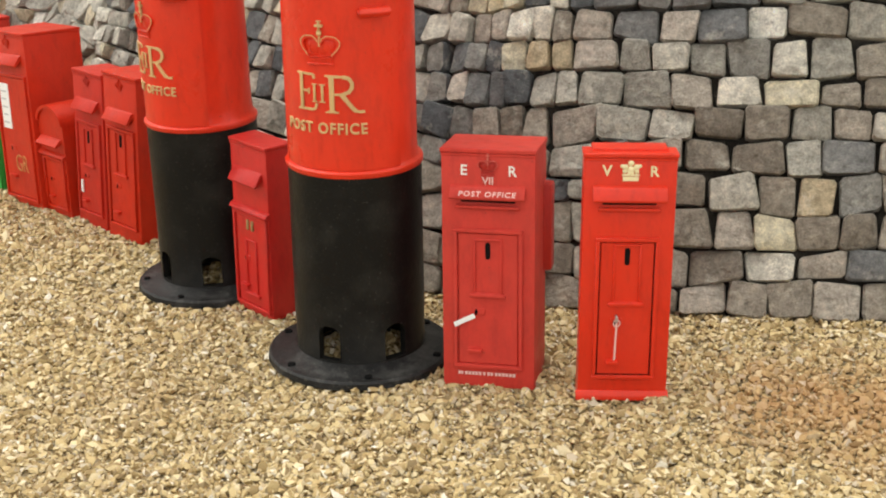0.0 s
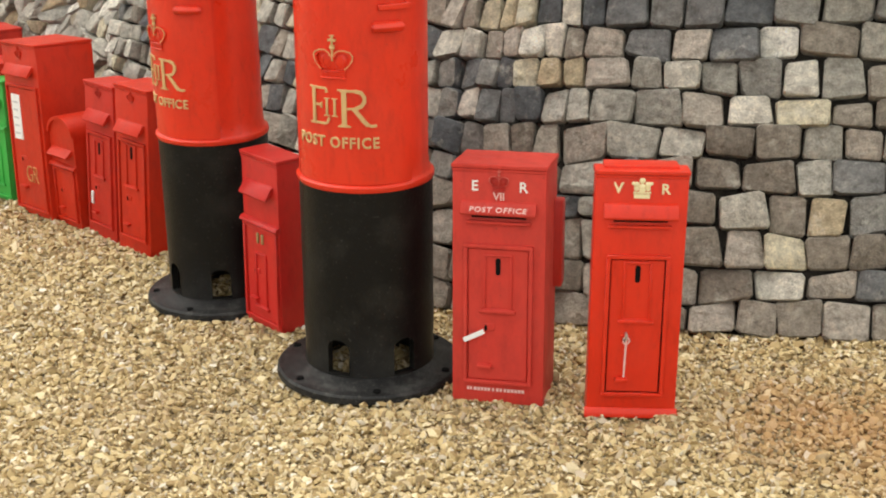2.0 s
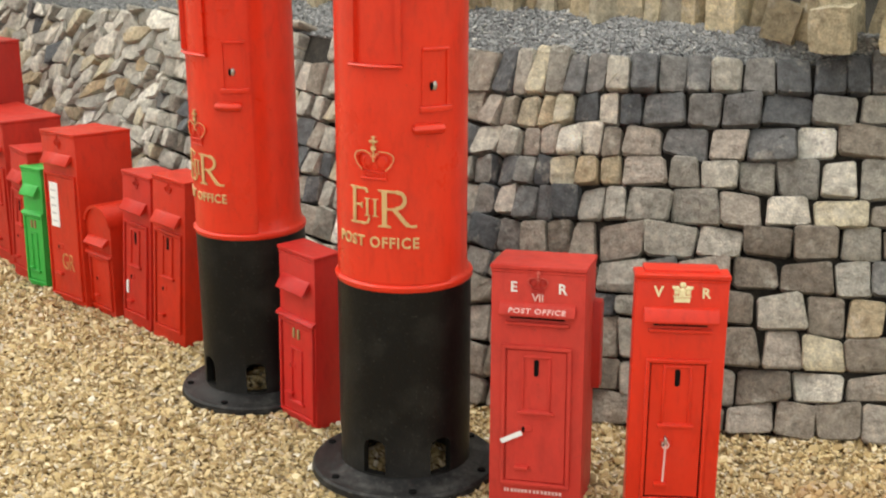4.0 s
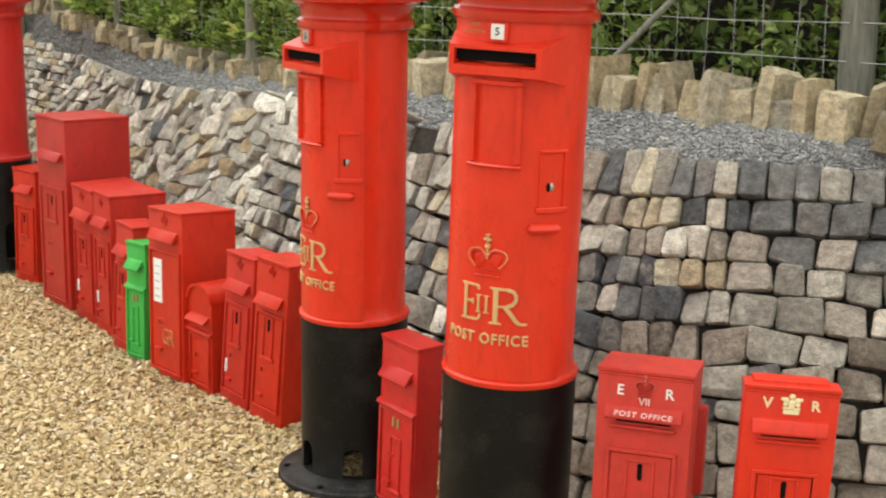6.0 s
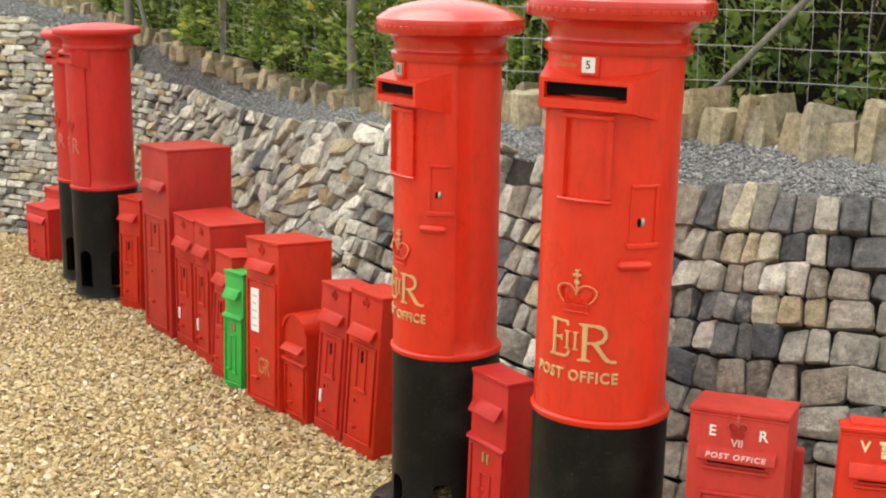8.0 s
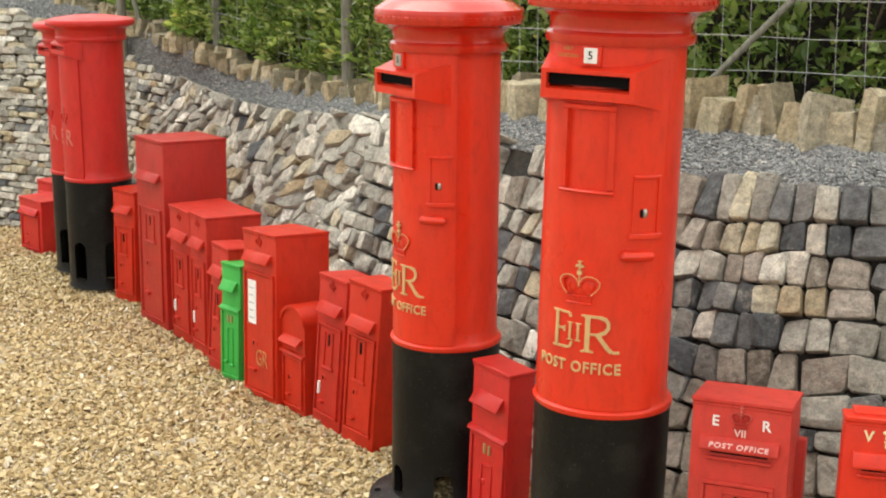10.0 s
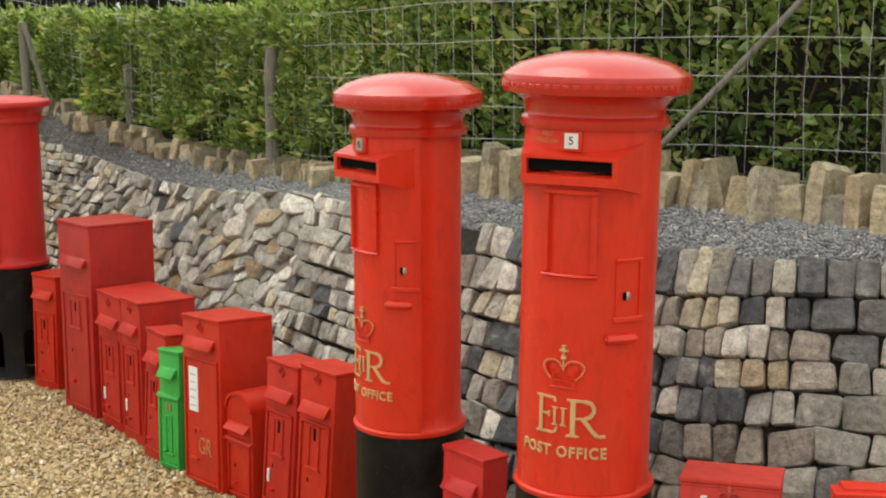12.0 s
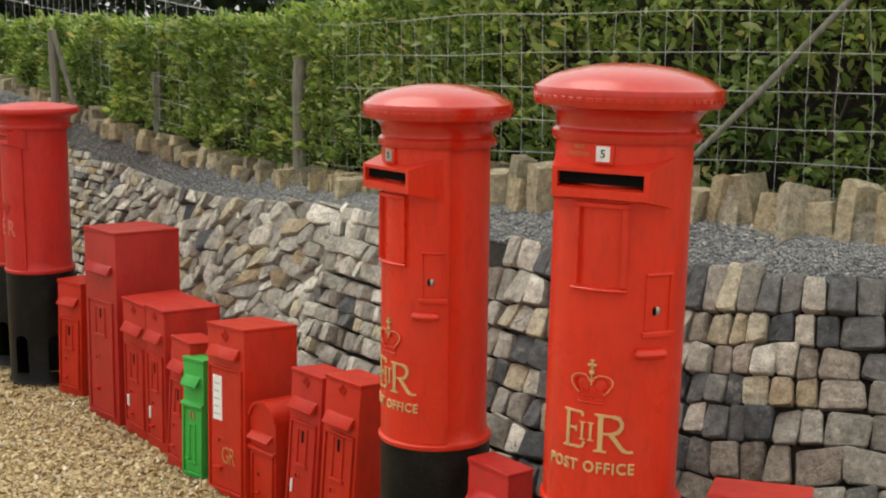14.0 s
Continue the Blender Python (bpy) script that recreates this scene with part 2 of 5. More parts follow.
def leaf_mat(name, stops, rough=0.34, glow=0.4):
    m, n, l, p = nodes_of(name)
    v = place(n)
    c = ramp(n, l, rnd_island(n), stops)
    c = mix(n, l, c, ramp(n, l, noise_tex(n, l, 2.2, 3, 0.5, v), [(0.35, (0.55, 0.6, 0.5)), (0.65, (1.15, 1.1, 0.9))]), 0.8, "MULTIPLY")
    l.new(c, p.inputs["Base Color"])
    p.inputs["Roughness"].default_value = rough
    back = n.new("ShaderNodeBsdfTranslucent")
    l.new(mix(n, l, c, (1.25, 1.3, 0.55), 1.0, "MULTIPLY"), back.inputs["Color"])
    both = n.new("ShaderNodeMixShader")
    both.inputs["Fac"].default_value = glow
    l.new(p.outputs[0], both.inputs[1])
    l.new(back.outputs[0], both.inputs[2])
    l.new(both.outputs[0], n["Material Output"].inputs["Surface"])
    return m


LEAF = leaf_mat("laurel_leaf", [(0.0, (0.09, 0.15, 0.05)), (0.4, (0.225, 0.335, 0.12)), (0.72, (0.37, 0.48, 0.19)), (0.93, (0.58, 0.65, 0.37)), (1.0, (0.55, 0.47, 0.24))], 0.25)
# leaves of the trees behind: their shade is put into these near-black greens
LEAF_FAR = leaf_mat("evergreen_leaf_painted_shade", [(0.0, (0.01, 0.018, 0.012)), (0.6, (0.02, 0.035, 0.02)), (1.0, (0.035, 0.055, 0.025))], 0.6, 0.15)


def wood(name, dark, light):
    m, n, l, p = nodes_of(name)
    v = place(n)
    mp = n.new("ShaderNodeMapping")
    mp.inputs["Scale"].default_value = (1, 1, 0.12)
    l.new(v, mp.inputs["Vector"])
    f = noise_tex(n, l, 45, 6, 0.65, mp.outputs[0])
    l.new(ramp(n, l, f, [(0.3, dark), (0.7, light)]), p.inputs["Base Color"])
    p.inputs["Roughness"].default_value = 0.85
    bump(n, l, p, f, 0.6, 0.006)
    return m


POST = wood("weathered_post_wood", (0.10, 0.10, 0.075), (0.25, 0.245, 0.20))
TWIG = wood("dark_twig_bark", (0.03, 0.022, 0.014), (0.09, 0.07, 0.045))
WIRE = paint("galvanised_wire", (0.58, 0.59, 0.59), 0.5, 0.2)
WIRE.node_tree.nodes["Principled BSDF"].inputs["Metallic"].default_value = 0.5


# ---- building helpers ----
def mesh_of(bm, name, smooth=True):
    me = bpy.data.meshes.new(name)
    bmesh.ops.recalc_face_normals(bm, faces=bm.faces)
    bm.to_mesh(me)
    bm.free()
    if smooth:
        me.shade_smooth()
        me.set_sharp_from_angle(angle=radians(38))
    return me


def part(name, bm, material, parent=None, label=""):
    me = mesh_of(bm, name) if isinstance(bm, bmesh.types.BMesh) else bm
    me.materials.clear()
    me.materials.append(material)
    ob = new(name, me)
    ob.parent = parent
    return tagged(ob, label)


def thing(name, m, label, category, group="", kind=""):
    ob = new(name)
    ob.empty_display_size = 0.1
    ob.matrix_world = m
    return tagged(ob, label, category, group, kind)


def stand(x, y, turn, lean_x=0.0, lean_y=0.0, z=0.0):
    """On the ground at x, y, turned about the upright, then leaning by some degrees."""
    return pose(x, y, z, lean_x, lean_y, 0) @ pose(0, 0, 0, 0, 0, turn)


def box(bm, x0, x1, y0, y1, z0, z1, bevel=0.003, seg=1):
    made = bmesh.ops.create_cube(bm, size=1.0, matrix=Matrix.LocRotScale(((x0 + x1) / 2, (y0 + y1) / 2, (z0 + z1) / 2), None, (x1 - x0, y1 - y0, z1 - z0)))
    if bevel:
        es = list({e for v in made["verts"] for e in v.link_edges})
        bmesh.ops.bevel(bm, geom=es, offset=bevel, segments=seg, affect="EDGES", profile=0.6)
    return bm


def prism(bm, prof, x0, x1, bevel=0.0):
    """A profile of (y, z) drawn out along x."""
    a = [bm.verts.new((x0, y, z)) for y, z in prof]
    b = [bm.verts.new((x1, y, z)) for y, z in prof]
    k = len(prof)
    fs = [bm.faces.new(a), bm.faces.new(b[::-1])]
    fs += [bm.faces.new((a[i], b[i], b[(i + 1) % k], a[(i + 1) % k])) for i in range(k)]
    if bevel:
        bmesh.ops.bevel(bm, geom=list({e for f in fs for e in f.edges}), offset=bevel, segments=1, affect="EDGES")
    return bm


def lathe(bm, prof, seg=64, a0=0.0, a1=360.0, close=False):
    """Revolves (r, z) about z; angle 0 faces -y and grows towards +x."""
    full = abs(a1 - a0) >= 359.9
    k = seg if full else seg + 1
    rings = []
    for i in range(k):
        a = radians(a0 + (a1 - a0) * i / seg)
        rings.append([bm.verts.new((r * math.sin(a), -r * math.cos(a), z)) for r, z in prof])
    for i in range(seg):
        p, q = rings[i], rings[(i + 1) % k]
        for j in range(len(prof) if close else len(prof) - 1):
            j2 = (j + 1) % len(prof)
            bm.faces.new((p[j], q[j], q[j2], p[j2]))
    if close and not full:
        bm.faces.new(rings[0])
        bm.faces.new(rings[-1][::-1])
    bmesh.ops.remove_doubles(bm, verts=bm.verts, dist=1e-5)
    return bm


def shell(bm, r0, r1, a0, a1, z0, z1, seg=12, soft=0.003):
    """A curved plate between two radii, with softened rims."""
    s = min(soft, (r1 - r0) * 0.45)
    return lathe(bm, [(r0, z0), (r1 - s, z0), (r1, z0 + s), (r1, z1 - s), (r1 - s, z1), (r0, z1)], seg, a0, a1, True)


def tube(bm, pts, r, seg=8, r_end=None):
    pts = [Vector(p) for p in pts]
    rings = []
    for i, p in enumerate(pts):
        d = (pts[min(i + 1, len(pts) - 1)] - pts[max(i - 1, 0)]).normalized()
        u = d.orthogonal().normalized()
        if abs(d.z) < 0.99:
            u = d.cross(Vector((0, 0, 1))).normalized()
        w = d.cross(u)
        rr = r if r_end is None else r + (r_end - r) * i / max(1, len(pts) - 1)
        rings.append([bm.verts.new(p + rr * (math.cos(t) * u + math.sin(t) * w)) for t in [2 * math.pi * j / seg for j in range(seg)]])
    for a, b in zip(rings, rings[1:]):
        for j in range(seg):
            bm.faces.new((a[j], a[(j + 1) % seg], b[(j + 1) % seg], b[j]))
    bm.faces.new(rings[0][::-1])
    bm.faces.new(rings[-1])
    return bm


def ball(bm, x, y, z, r, sx=1.0, sy=1.0, sz=1.0):
    bmesh.ops.create_icosphere(bm, subdivisions=2, radius=1, matrix=Matrix.LocRotScale((x, y, z), None, (r * sx, r * sy, r * sz)))
    return bm


def wrap(me, R, u0=0.0, z0=0.0, out=0.0):
    """Lays a flat relief (x along, y up, z out) on a cylinder of radius R, or on the flat front when R is 0."""
    for v in me.vertices:
        x, y, z = v.co
        if R:
            a = (x + u0) / R
            v.co = ((R + out + z) * math.sin(a), -(R + out + z) * math.cos(a), y + z0)
        else:
            v.co = (x + u0, -(out + z), y + z0)
    me.update()
    return me


def letters(body, size, depth=0.004, fat=0.0, wide=1.0, slant=0.0, space=1.0):
    cu = bpy.data.curves.new("letters", "FONT")
    cu.body, cu.size, cu.extrude, cu.offset, cu.shear = body, size, depth / 2, fat, slant
    cu.align_x, cu.align_y, cu.space_character = "CENTER", "CENTER", space
    cu.bevel_depth, cu.resolution_u = depth * 0.25, 3
    ob = bpy.data.objects.new("letters", cu)
    scene.collection.objects.link(ob)
    dg = bpy.context.evaluated_depsgraph_get()
    me = bpy.data.meshes.new_from_object(ob.evaluated_get(dg))
    bpy.data.objects.remove(ob)
    for v in me.vertices:
        v.co.x *= wide
    return me


def serif_pair(me_bm, x, y0, y1, w, t, depth):
    """A stem with slab serifs at head and foot."""
    box(me_bm, x - t / 2, x + t / 2, y0, y1, 0, depth, depth * 0.3)
    for y in (y0, y1):
        box(me_bm, x - w / 2, x + w / 2, y - t * 0.22, y + t * 0.22, 0, depth * 0.95, 0)
    return me_bm


def strip(bm, pts, w, depth):
    """A raised ribbon along a flat polyline."""
    pts = [Vector((*p, 0)) for p in pts]
    left, right = [], []
    for i, p in enumerate(pts):
        d = (pts[min(i + 1, len(pts) - 1)] - pts[max(i - 1, 0)]).normalized()
        nn = Vector((-d.y, d.x, 0)) * w / 2
        left.append(p + nn)
        right.append(p - nn)
    top = [[bm.verts.new((q.x, q.y, depth)) for q in side] for side in (left, right)]
    low = [[bm.verts.new((q.x, q.y, -0.001)) for q in side] for side in (left, right)]
    for i in range(len(pts) - 1):
        bm.faces.new((top[0][i], top[1][i], top[1][i + 1], top[0][i + 1]))
        for s in (0, 1):
            bm.faces.new((top[s][i], low[s][i], low[s][i + 1], top[s][i + 1]))
    bm.faces.new((top[0][0], low[0][0], low[1][0], top[1][0]))
    bm.faces.new((top[0][-1], low[0][-1], low[1][-1], top[1][-1]))
    return bm


def crown(h, depth=0.006):
    """Crown relief of height h: band, two beaded arches that dip in the middle, orb and cross. Returns the beaded outline and the cap."""
    line, cap = bmesh.new(), bmesh.new()
    for s in (-1, 1):
        pts = [(0.28, 0.24), (0.37, 0.33), (0.44, 0.44), (0.45, 0.54), (0.39, 0.62), (0.28, 0.66), (0.16, 0.66), (0.07, 0.60), (0.02, 0.50)]
        for i in range(len(pts) - 1):
            for k in range(3):
                f = k / 3
                x, y = (pts[i][j] * (1 - f) + pts[i + 1][j] * f for j in (0, 1))
                bmesh.ops.create_icosphere(line, subdivisions=1, radius=h * 0.018, matrix=Matrix.LocRotScale((s * x * h, y * h, depth * 0.9), None, (1, 1, 0.8)))
        strip(cap, [(s * x * h * 0.92, (y - 0.03) * h) for x, y in pts], h * 0.06, depth * 0.9)
        strip(cap, [(s * 0.20 * h, h * 0.24), (s * 0.24 * h, h * 0.40), (s * 0.19 * h, h * 0.53), (s * 0.08 * h, h * 0.55)], h * 0.03, depth * 0.7)
        bmesh.ops.create_icosphere(cap, subdivisions=2, radius=1, matrix=Matrix.LocRotScale((s * h * 0.19, h * 0.42, 0), None, (h * 0.17, h * 0.19, depth * 0.55)))
    serif_pair(line, 0, h * 0.76, h * 0.985, h * 0.10, h * 0.045, depth)
    box(line, -h * 0.085, h * 0.085, h * 0.86, h * 0.91, 0, depth * 1.05, 0)
    bmesh.ops.create_icosphere(line, subdivisions=2, radius=h * 0.065, matrix=Matrix.LocRotScale((0, h * 0.71, depth * 0.5), None, (1, 0.85, 0.7)))
    box(line, -h * 0.012, h * 0.012, h * 0.42, h * 0.66, 0, depth * 0.9, 0)
    for y0, y1, half in ((0.0, 0.05, 0.30), (0.17, 0.205, 0.27)):
        box(cap, -h * half, h * half, h * y0, h * y1, 0, depth, depth * 0.25)
    box(cap, -h * 0.27, h * 0.27, h * 0.05, h * 0.17, 0, depth * 0.5, 0)
    for i in range(7):
        bmesh.ops.create_icosphere(cap, subdivisions=1, radius=h * (0.035 if i % 2 else 0.025), matrix=Matrix.LocRotScale((h * (-0.24 + 0.08 * i), h * 0.11, depth * 0.5), None, (1, 1, 0.6)))
        bmesh.ops.create_icosphere(cap, subdivisions=1, radius=h * 0.028, matrix=Matrix.LocRotScale((h * (-0.24 + 0.08 * i), h * (0.25 if i % 2 else 0.27), depth * 0.5), None, (1, 1.2, 0.7)))
    return mesh_of(line, "crown_outline"), mesh_of(cap, "crown_cap")


def cypher_glyph(txt, h, d):
    """A raised roman capital E, R or double I of height h, with thick stems, thin arms and bracketed serifs, about its middle."""
    bm = bmesh.new()
    thin = h * 0.055

    def stem(x, t):
        box(bm, x - t / 2, x + t / 2, -h / 2, h / 2, 0, d, d * 0.25)
        for y, k in ((-h / 2 + thin * 0.3, 1), (h / 2 - thin * 0.3, -1)):
            box(bm, x - t * 1.25, x + t * 1.25, y - thin * 0.35, y + thin * 0.35, 0, d * 0.95, 0)
            box(bm, x - t * 0.8, x + t * 0.8, y - thin * 0.3 + k * thin * 0.5, y + thin * 0.3 + k * thin * 0.5, 0, d * 0.9, 0)

    if txt == "E":
        stem(-h * 0.15, h * 0.10)
        strip(bm, [(-h * 0.15, h * 0.47), (h * 0.2, h * 0.47), (h * 0.235, h * 0.45), (h * 0.255, h * 0.36)], thin, d * 0.92)
        strip(bm, [(-h * 0.15, 0.02 * h), (h * 0.08, 0.02 * h)], thin, d * 0.92)
        strip(bm, [(h * 0.085, h * 0.09), (h * 0.085, -h * 0.06)], thin * 0.8, d * 0.88)
        strip(bm, [(-h * 0.15, -h * 0.47), (h * 0.18, -h * 0.47), (h * 0.26, -h * 0.44), (h * 0.31, -h * 0.31)], thin * 1.1, d * 0.92)
    elif txt == "R":
        stem(-h * 0.24, h * 0.13)
        arc = [(-h * 0.24, h * 0.46), (h * 0.05, h * 0.465), (h * 0.20, h * 0.42), (h * 0.27, h * 0.31), (h * 0.27, h * 0.18), (h * 0.19, h * 0.06), (h * 0.04, h * 0.0), (-h * 0.2, -h * 0.01)]
        strip(bm, arc[:3], thin * 1.1, d * 0.92)
        strip(bm, arc[1:7], h * 0.095, d * 0.96)
        strip(bm, arc[5:], thin, d * 0.9)
        strip(bm, [(h * 0.0, 0.0), (h * 0.14, -h * 0.18), (h * 0.27, -h * 0.36), (h * 0.36, -h * 0.45)], h * 0.105, d)
        strip(bm, [(h * 0.33, -h * 0.43), (h * 0.43, -h * 0.47), (h * 0.57, -h * 0.465)], thin * 1.2, d * 0.9)
    else:
        for x in (-h * 0.23, h * 0.23):
            stem(x, h * 0.13)
    return mesh_of(bm, "letter")


# ---- the wall's plan ----
BASE = [(3.4, 4.90), (2.0, 4.985), (0.9, 5.045), (-0.4, 5.09), (-1.2, 5.335), (-2.2, 5.96), (-3.2, 6.82), (-4.17, 7.70), (-5.25, 8.55), (-6.2, 9.25), (-7.1, 9.75), (-8.1, 9.85), (-9.2, 9.5), (-10.2, 8.7)]
BATTER = math.atan(0.45)


def smooth_line(pts, step=0.05):
    """A smooth line through the points, at even steps."""
    out = []
    for i in range(len(pts) - 1):
        p0, p1, p2, p3 = (np.array(pts[max(0, min(len(pts) - 1, i + k))]) for k in (-1, 0, 1, 2))
        for t in np.linspace(0, 1, 24, endpoint=False):
            out.append(0.5 * (2 * p1 + (p2 - p0) * t + (2 * p0 - 5 * p1 + 4 * p2 - p3) * t * t + (3 * p1 - p0 - 3 * p2 + p3) * t ** 3))
    out = np.array(out + [np.array(pts[-1])])
    d = np.concatenate([[0], np.cumsum(np.hypot(*np.diff(out, axis=0).T))])
    s = np.arange(0, d[-1], step)
    return s, np.stack([np.interp(s, d, out[:, 0]), np.interp(s, d, out[:, 1])], 1)


WALL_S, WALL_P = smooth_line(BASE)
TAN = np.gradient(WALL_P, axis=0)
TAN /= np.hypot(*TAN.T)[:, None]
FRONT = np.stack([-TAN[:, 1], TAN[:, 0]], 1)
if FRONT[40] @ np.array([0, -1.0]) < 0:
    FRONT = -FRONT
S_END = WALL_S[-1]


def at_s(s):
    return np.array([np.interp(s, WALL_S, WALL_P[:, 0]), np.interp(s, WALL_S, WALL_P[:, 1])])


def front_s(s):
    f = np.array([np.interp(s, WALL_S, FRONT[:, 0]), np.interp(s, WALL_S, FRONT[:, 1])])
    return f / np.hypot(*f)


def s_of_x(x):
    return float(np.interp(-x, -WALL_P[:, 0], WALL_S))


def on_wall(s, h, out=0.0):
    """A point of the leaning face: s along its foot, h up the slope, out of the face."""
    p, f = at_s(s), front_s(s)
    sb, cb = math.sin(BATTER), math.cos(BATTER)
    return Vector((*(p - f * sb * h + f * cb * out), cb * h + sb * out))


def top_z(x):
    """Height of the wall's top edge along its length."""
    return float(np.interp(-x, (-3, 0.5, 2.2, 3.2, 4.0, 4.6, 5.2, 5.8, 6.5, 7.2, 8.0, 9.0), (1.45, 1.44, 1.43, 1.42, 1.33, 1.27, 1.27, 1.33, 1.42, 1.62, 1.86, 2.0)))


def h_top(s):
    return top_z(at_s(s)[0]) / math.cos(BATTER)


H_TOP = 2.1 / math.cos(BATTER)


def grid_mesh(name, rows):
    """A sheet through rows of points."""
    k = len(rows[0])
    vs = [tuple(p) for r in rows for p in r]
    fs = [(i * k + j, i * k + j + 1, (i + 1) * k + j + 1, (i + 1) * k + j) for i in range(len(rows) - 1) for j in range(k - 1)]
    me = bpy.data.meshes.new(name)
    me.from_pydata(vs, [], fs)
    me.shade_smooth()
    return me


# ---- ground ----
gx = [-400, -60, -14] + [x * 0.5 for x in range(-24, 9)] + [14, 60, 400]
gy = [-400, -60, -10] + [y * 0.5 for y in range(-8, 22)] + [16, 60, 400]
ground = new("ground", grid_mesh("ground", [[(x, y, -0.012 + 0.006 * noise.noise((x * 0.8, y * 0.8, 0))) for x in gx] for y in gy]))
ground.data.materials.append(BED)
tagged(ground, "golden gravel yard of loose river pebbles", "ground", kind="structure")

# ---- wall core, gravel strip above it and the bank behind ----
cols = [s for s in WALL_S[::3]]
core_rows = [[on_wall(s, f * (h_top(s) - 0.03), -0.035) for s in cols] for f in (-0.15, 0.0, 0.35, 0.7, 1.0)]
wall_core = new("wall_core", grid_mesh("wall_core", core_rows))
wall_core.data.materials.append(EARTH_AND_SHADE)
tagged(wall_core, "dark earth core behind the dry stone wall", "wall", kind="structure")

COPE_LINE = [(3.4, 4.95), (1.2, 5.50), (-0.1, 6.02), (-0.85, 6.50), (-2.06, 7.1), (-4.183, 8.767), (-6.012, 9.89), (-7.281, 10.93), (-8.737, 11.45), (-10.401, 11.242)]
COPE_S, COPE_P = smooth_line(COPE_LINE)


def cope_z(x):
    """Height of the coping's foot, which dips in the middle of the wall and climbs to its far end."""
    return float(np.interp(-x, (-3.00, 0.85, 2.06, 3.48, 4.25, 5.24, 6.03, 7.28, 9.36), (1.480, 1.500, 1.470, 1.375, 1.381, 1.502, 1.637, 1.790, 2.06)))


def back_z(x):
    """Height of the ground along the fence, a little above the coping's foot."""
    return float(np.interp(-x, (-3.00, 0.85, 2.06, 3.48, 4.25, 5.24, 6.03, 7.28, 9.36), (1.480, 1.500, 1.480, 1.416, 1.464, 1.595, 1.668, 1.790, 2.06)))


def cope_near(p):
    return COPE_P[np.argmin(np.hypot(*(COPE_P - p).T))]


bank_rows = []
for s in cols:
    a = on_wall(s, h_top(s) - 0.04, -0.03)
    c = cope_near(np.array([a.x, a.y]))
    away = -front_s(s)
    row = [a]
    cz = cope_z(c[0]) + 0.02
    for t in (0.3, 0.6, 0.85, 1.0):
        p = np.array([a.x, a.y]) * (1 - t) + c * t
        row.append(Vector((*p, a.z + 0.01 + (cz - a.z) * t + 0.012 * noise.noise((p[0] * 3, p[1] * 3, 1)))))
    bank_rows.append(row)
strip_rows = bank_rows
wall_top = new("wall_top", grid_mesh("wall_top", strip_rows))
wall_top.data.materials.append(CHIP_BED)
tagged(wall_top, "strip of grey slate chippings on top of the stone wall", "gravel strip", kind="structure")
# the bank runs back from the coping along the coping's own normals
C_TAN = np.gradient(COPE_P, axis=0)
C_TAN /= np.hypot(*C_TAN.T)[:, None]
behind_rows = []
for i in range(0, len(COPE_P), 4):
    c, away = COPE_P[i], np.array([C_TAN[i, 1], -C_TAN[i, 0]])
    if away[1] < 0:
        away = -away
    behind_rows.append([Vector((*(c + away * d), (cope_z(c[0]) if d == 0 else back_z(c[0])) + z)) for d, z in ((0.0, 0.012), (0.3, 0.03), (1.2, 0.08), (4, 0.08), (30, 0.08))])
bank = new("bank", grid_mesh("bank", behind_rows))
bank.data.materials.append(EARTH_AND_SHADE)
tagged(bank, "dark earth bank under the hedge behind the wall", "bank", kind="structure")


# ---- loose stones: pebbles, chippings, leaves ----
def scatter_mesh(name, tv, tf, pos, rot, scale, jitter=0.0, seed=1):
    """Many copies of a template, each turned, sized and bent a little, joined into one mesh."""
    rng = np.random.default_rng(seed)
    nn, k = len(pos), len(tv)
    v = np.repeat(tv[None], nn, 0)
    if jitter:
        v = v * (1 + rng.uniform(-jitter, jitter, (nn, k, 1)))
    v = v * scale[:, None, :]
    v = np.einsum("nij,nkj->nki", rot, v) + pos[:, None, :]
    f = (tf[None] + (np.arange(nn) * k)[:, None, None]).reshape(-1, tf.shape[1])
    me = bpy.data.meshes.new(name)
    me.vertices.add(nn * k)
    me.vertices.foreach_set("co", v.astype(np.float32).ravel())
    fl = f.shape[1]
    me.loops.add(f.size)
    me.loops.foreach_set("vertex_index", f.astype(np.int32).ravel())
    me.polygons.add(len(f))
    me.polygons.foreach_set("loop_start", (np.arange(len(f)) * fl).astype(np.int32))
    me.update(calc_edges=True)
    me.validate()
    return me


def rotations(yaw, pitch, roll):
    cy, sy, cp, sp, cr, sr = np.cos(yaw), np.sin(yaw), np.cos(pitch), np.sin(pitch), np.cos(roll), np.sin(roll)
    o, z = np.ones_like(yaw), np.zeros_like(yaw)
    rz = np.stack([np.stack([cy, -sy, z], -1), np.stack([sy, cy, z], -1), np.stack([z, z, o], -1)], 1)
    rx = np.stack([np.stack([o, z, z], -1), np.stack([z, cp, -sp], -1), np.stack([z, sp, cp], -1)], 1)
    ry = np.stack([np.stack([cr, z, sr], -1), np.stack([z, o, z], -1), np.stack([-sr, z, cr], -1)], 1)
    return rz @ rx @ ry


def ico():
    bm = bmesh.new()
    bmesh.ops.create_icosphere(bm, subdivisions=1, radius=1)
    v = np.array([tuple(x.co) for x in bm.verts])
    f = np.array([[x.index for x in fa.verts] for fa in bm.faces])
    bm.free()
    return v, f


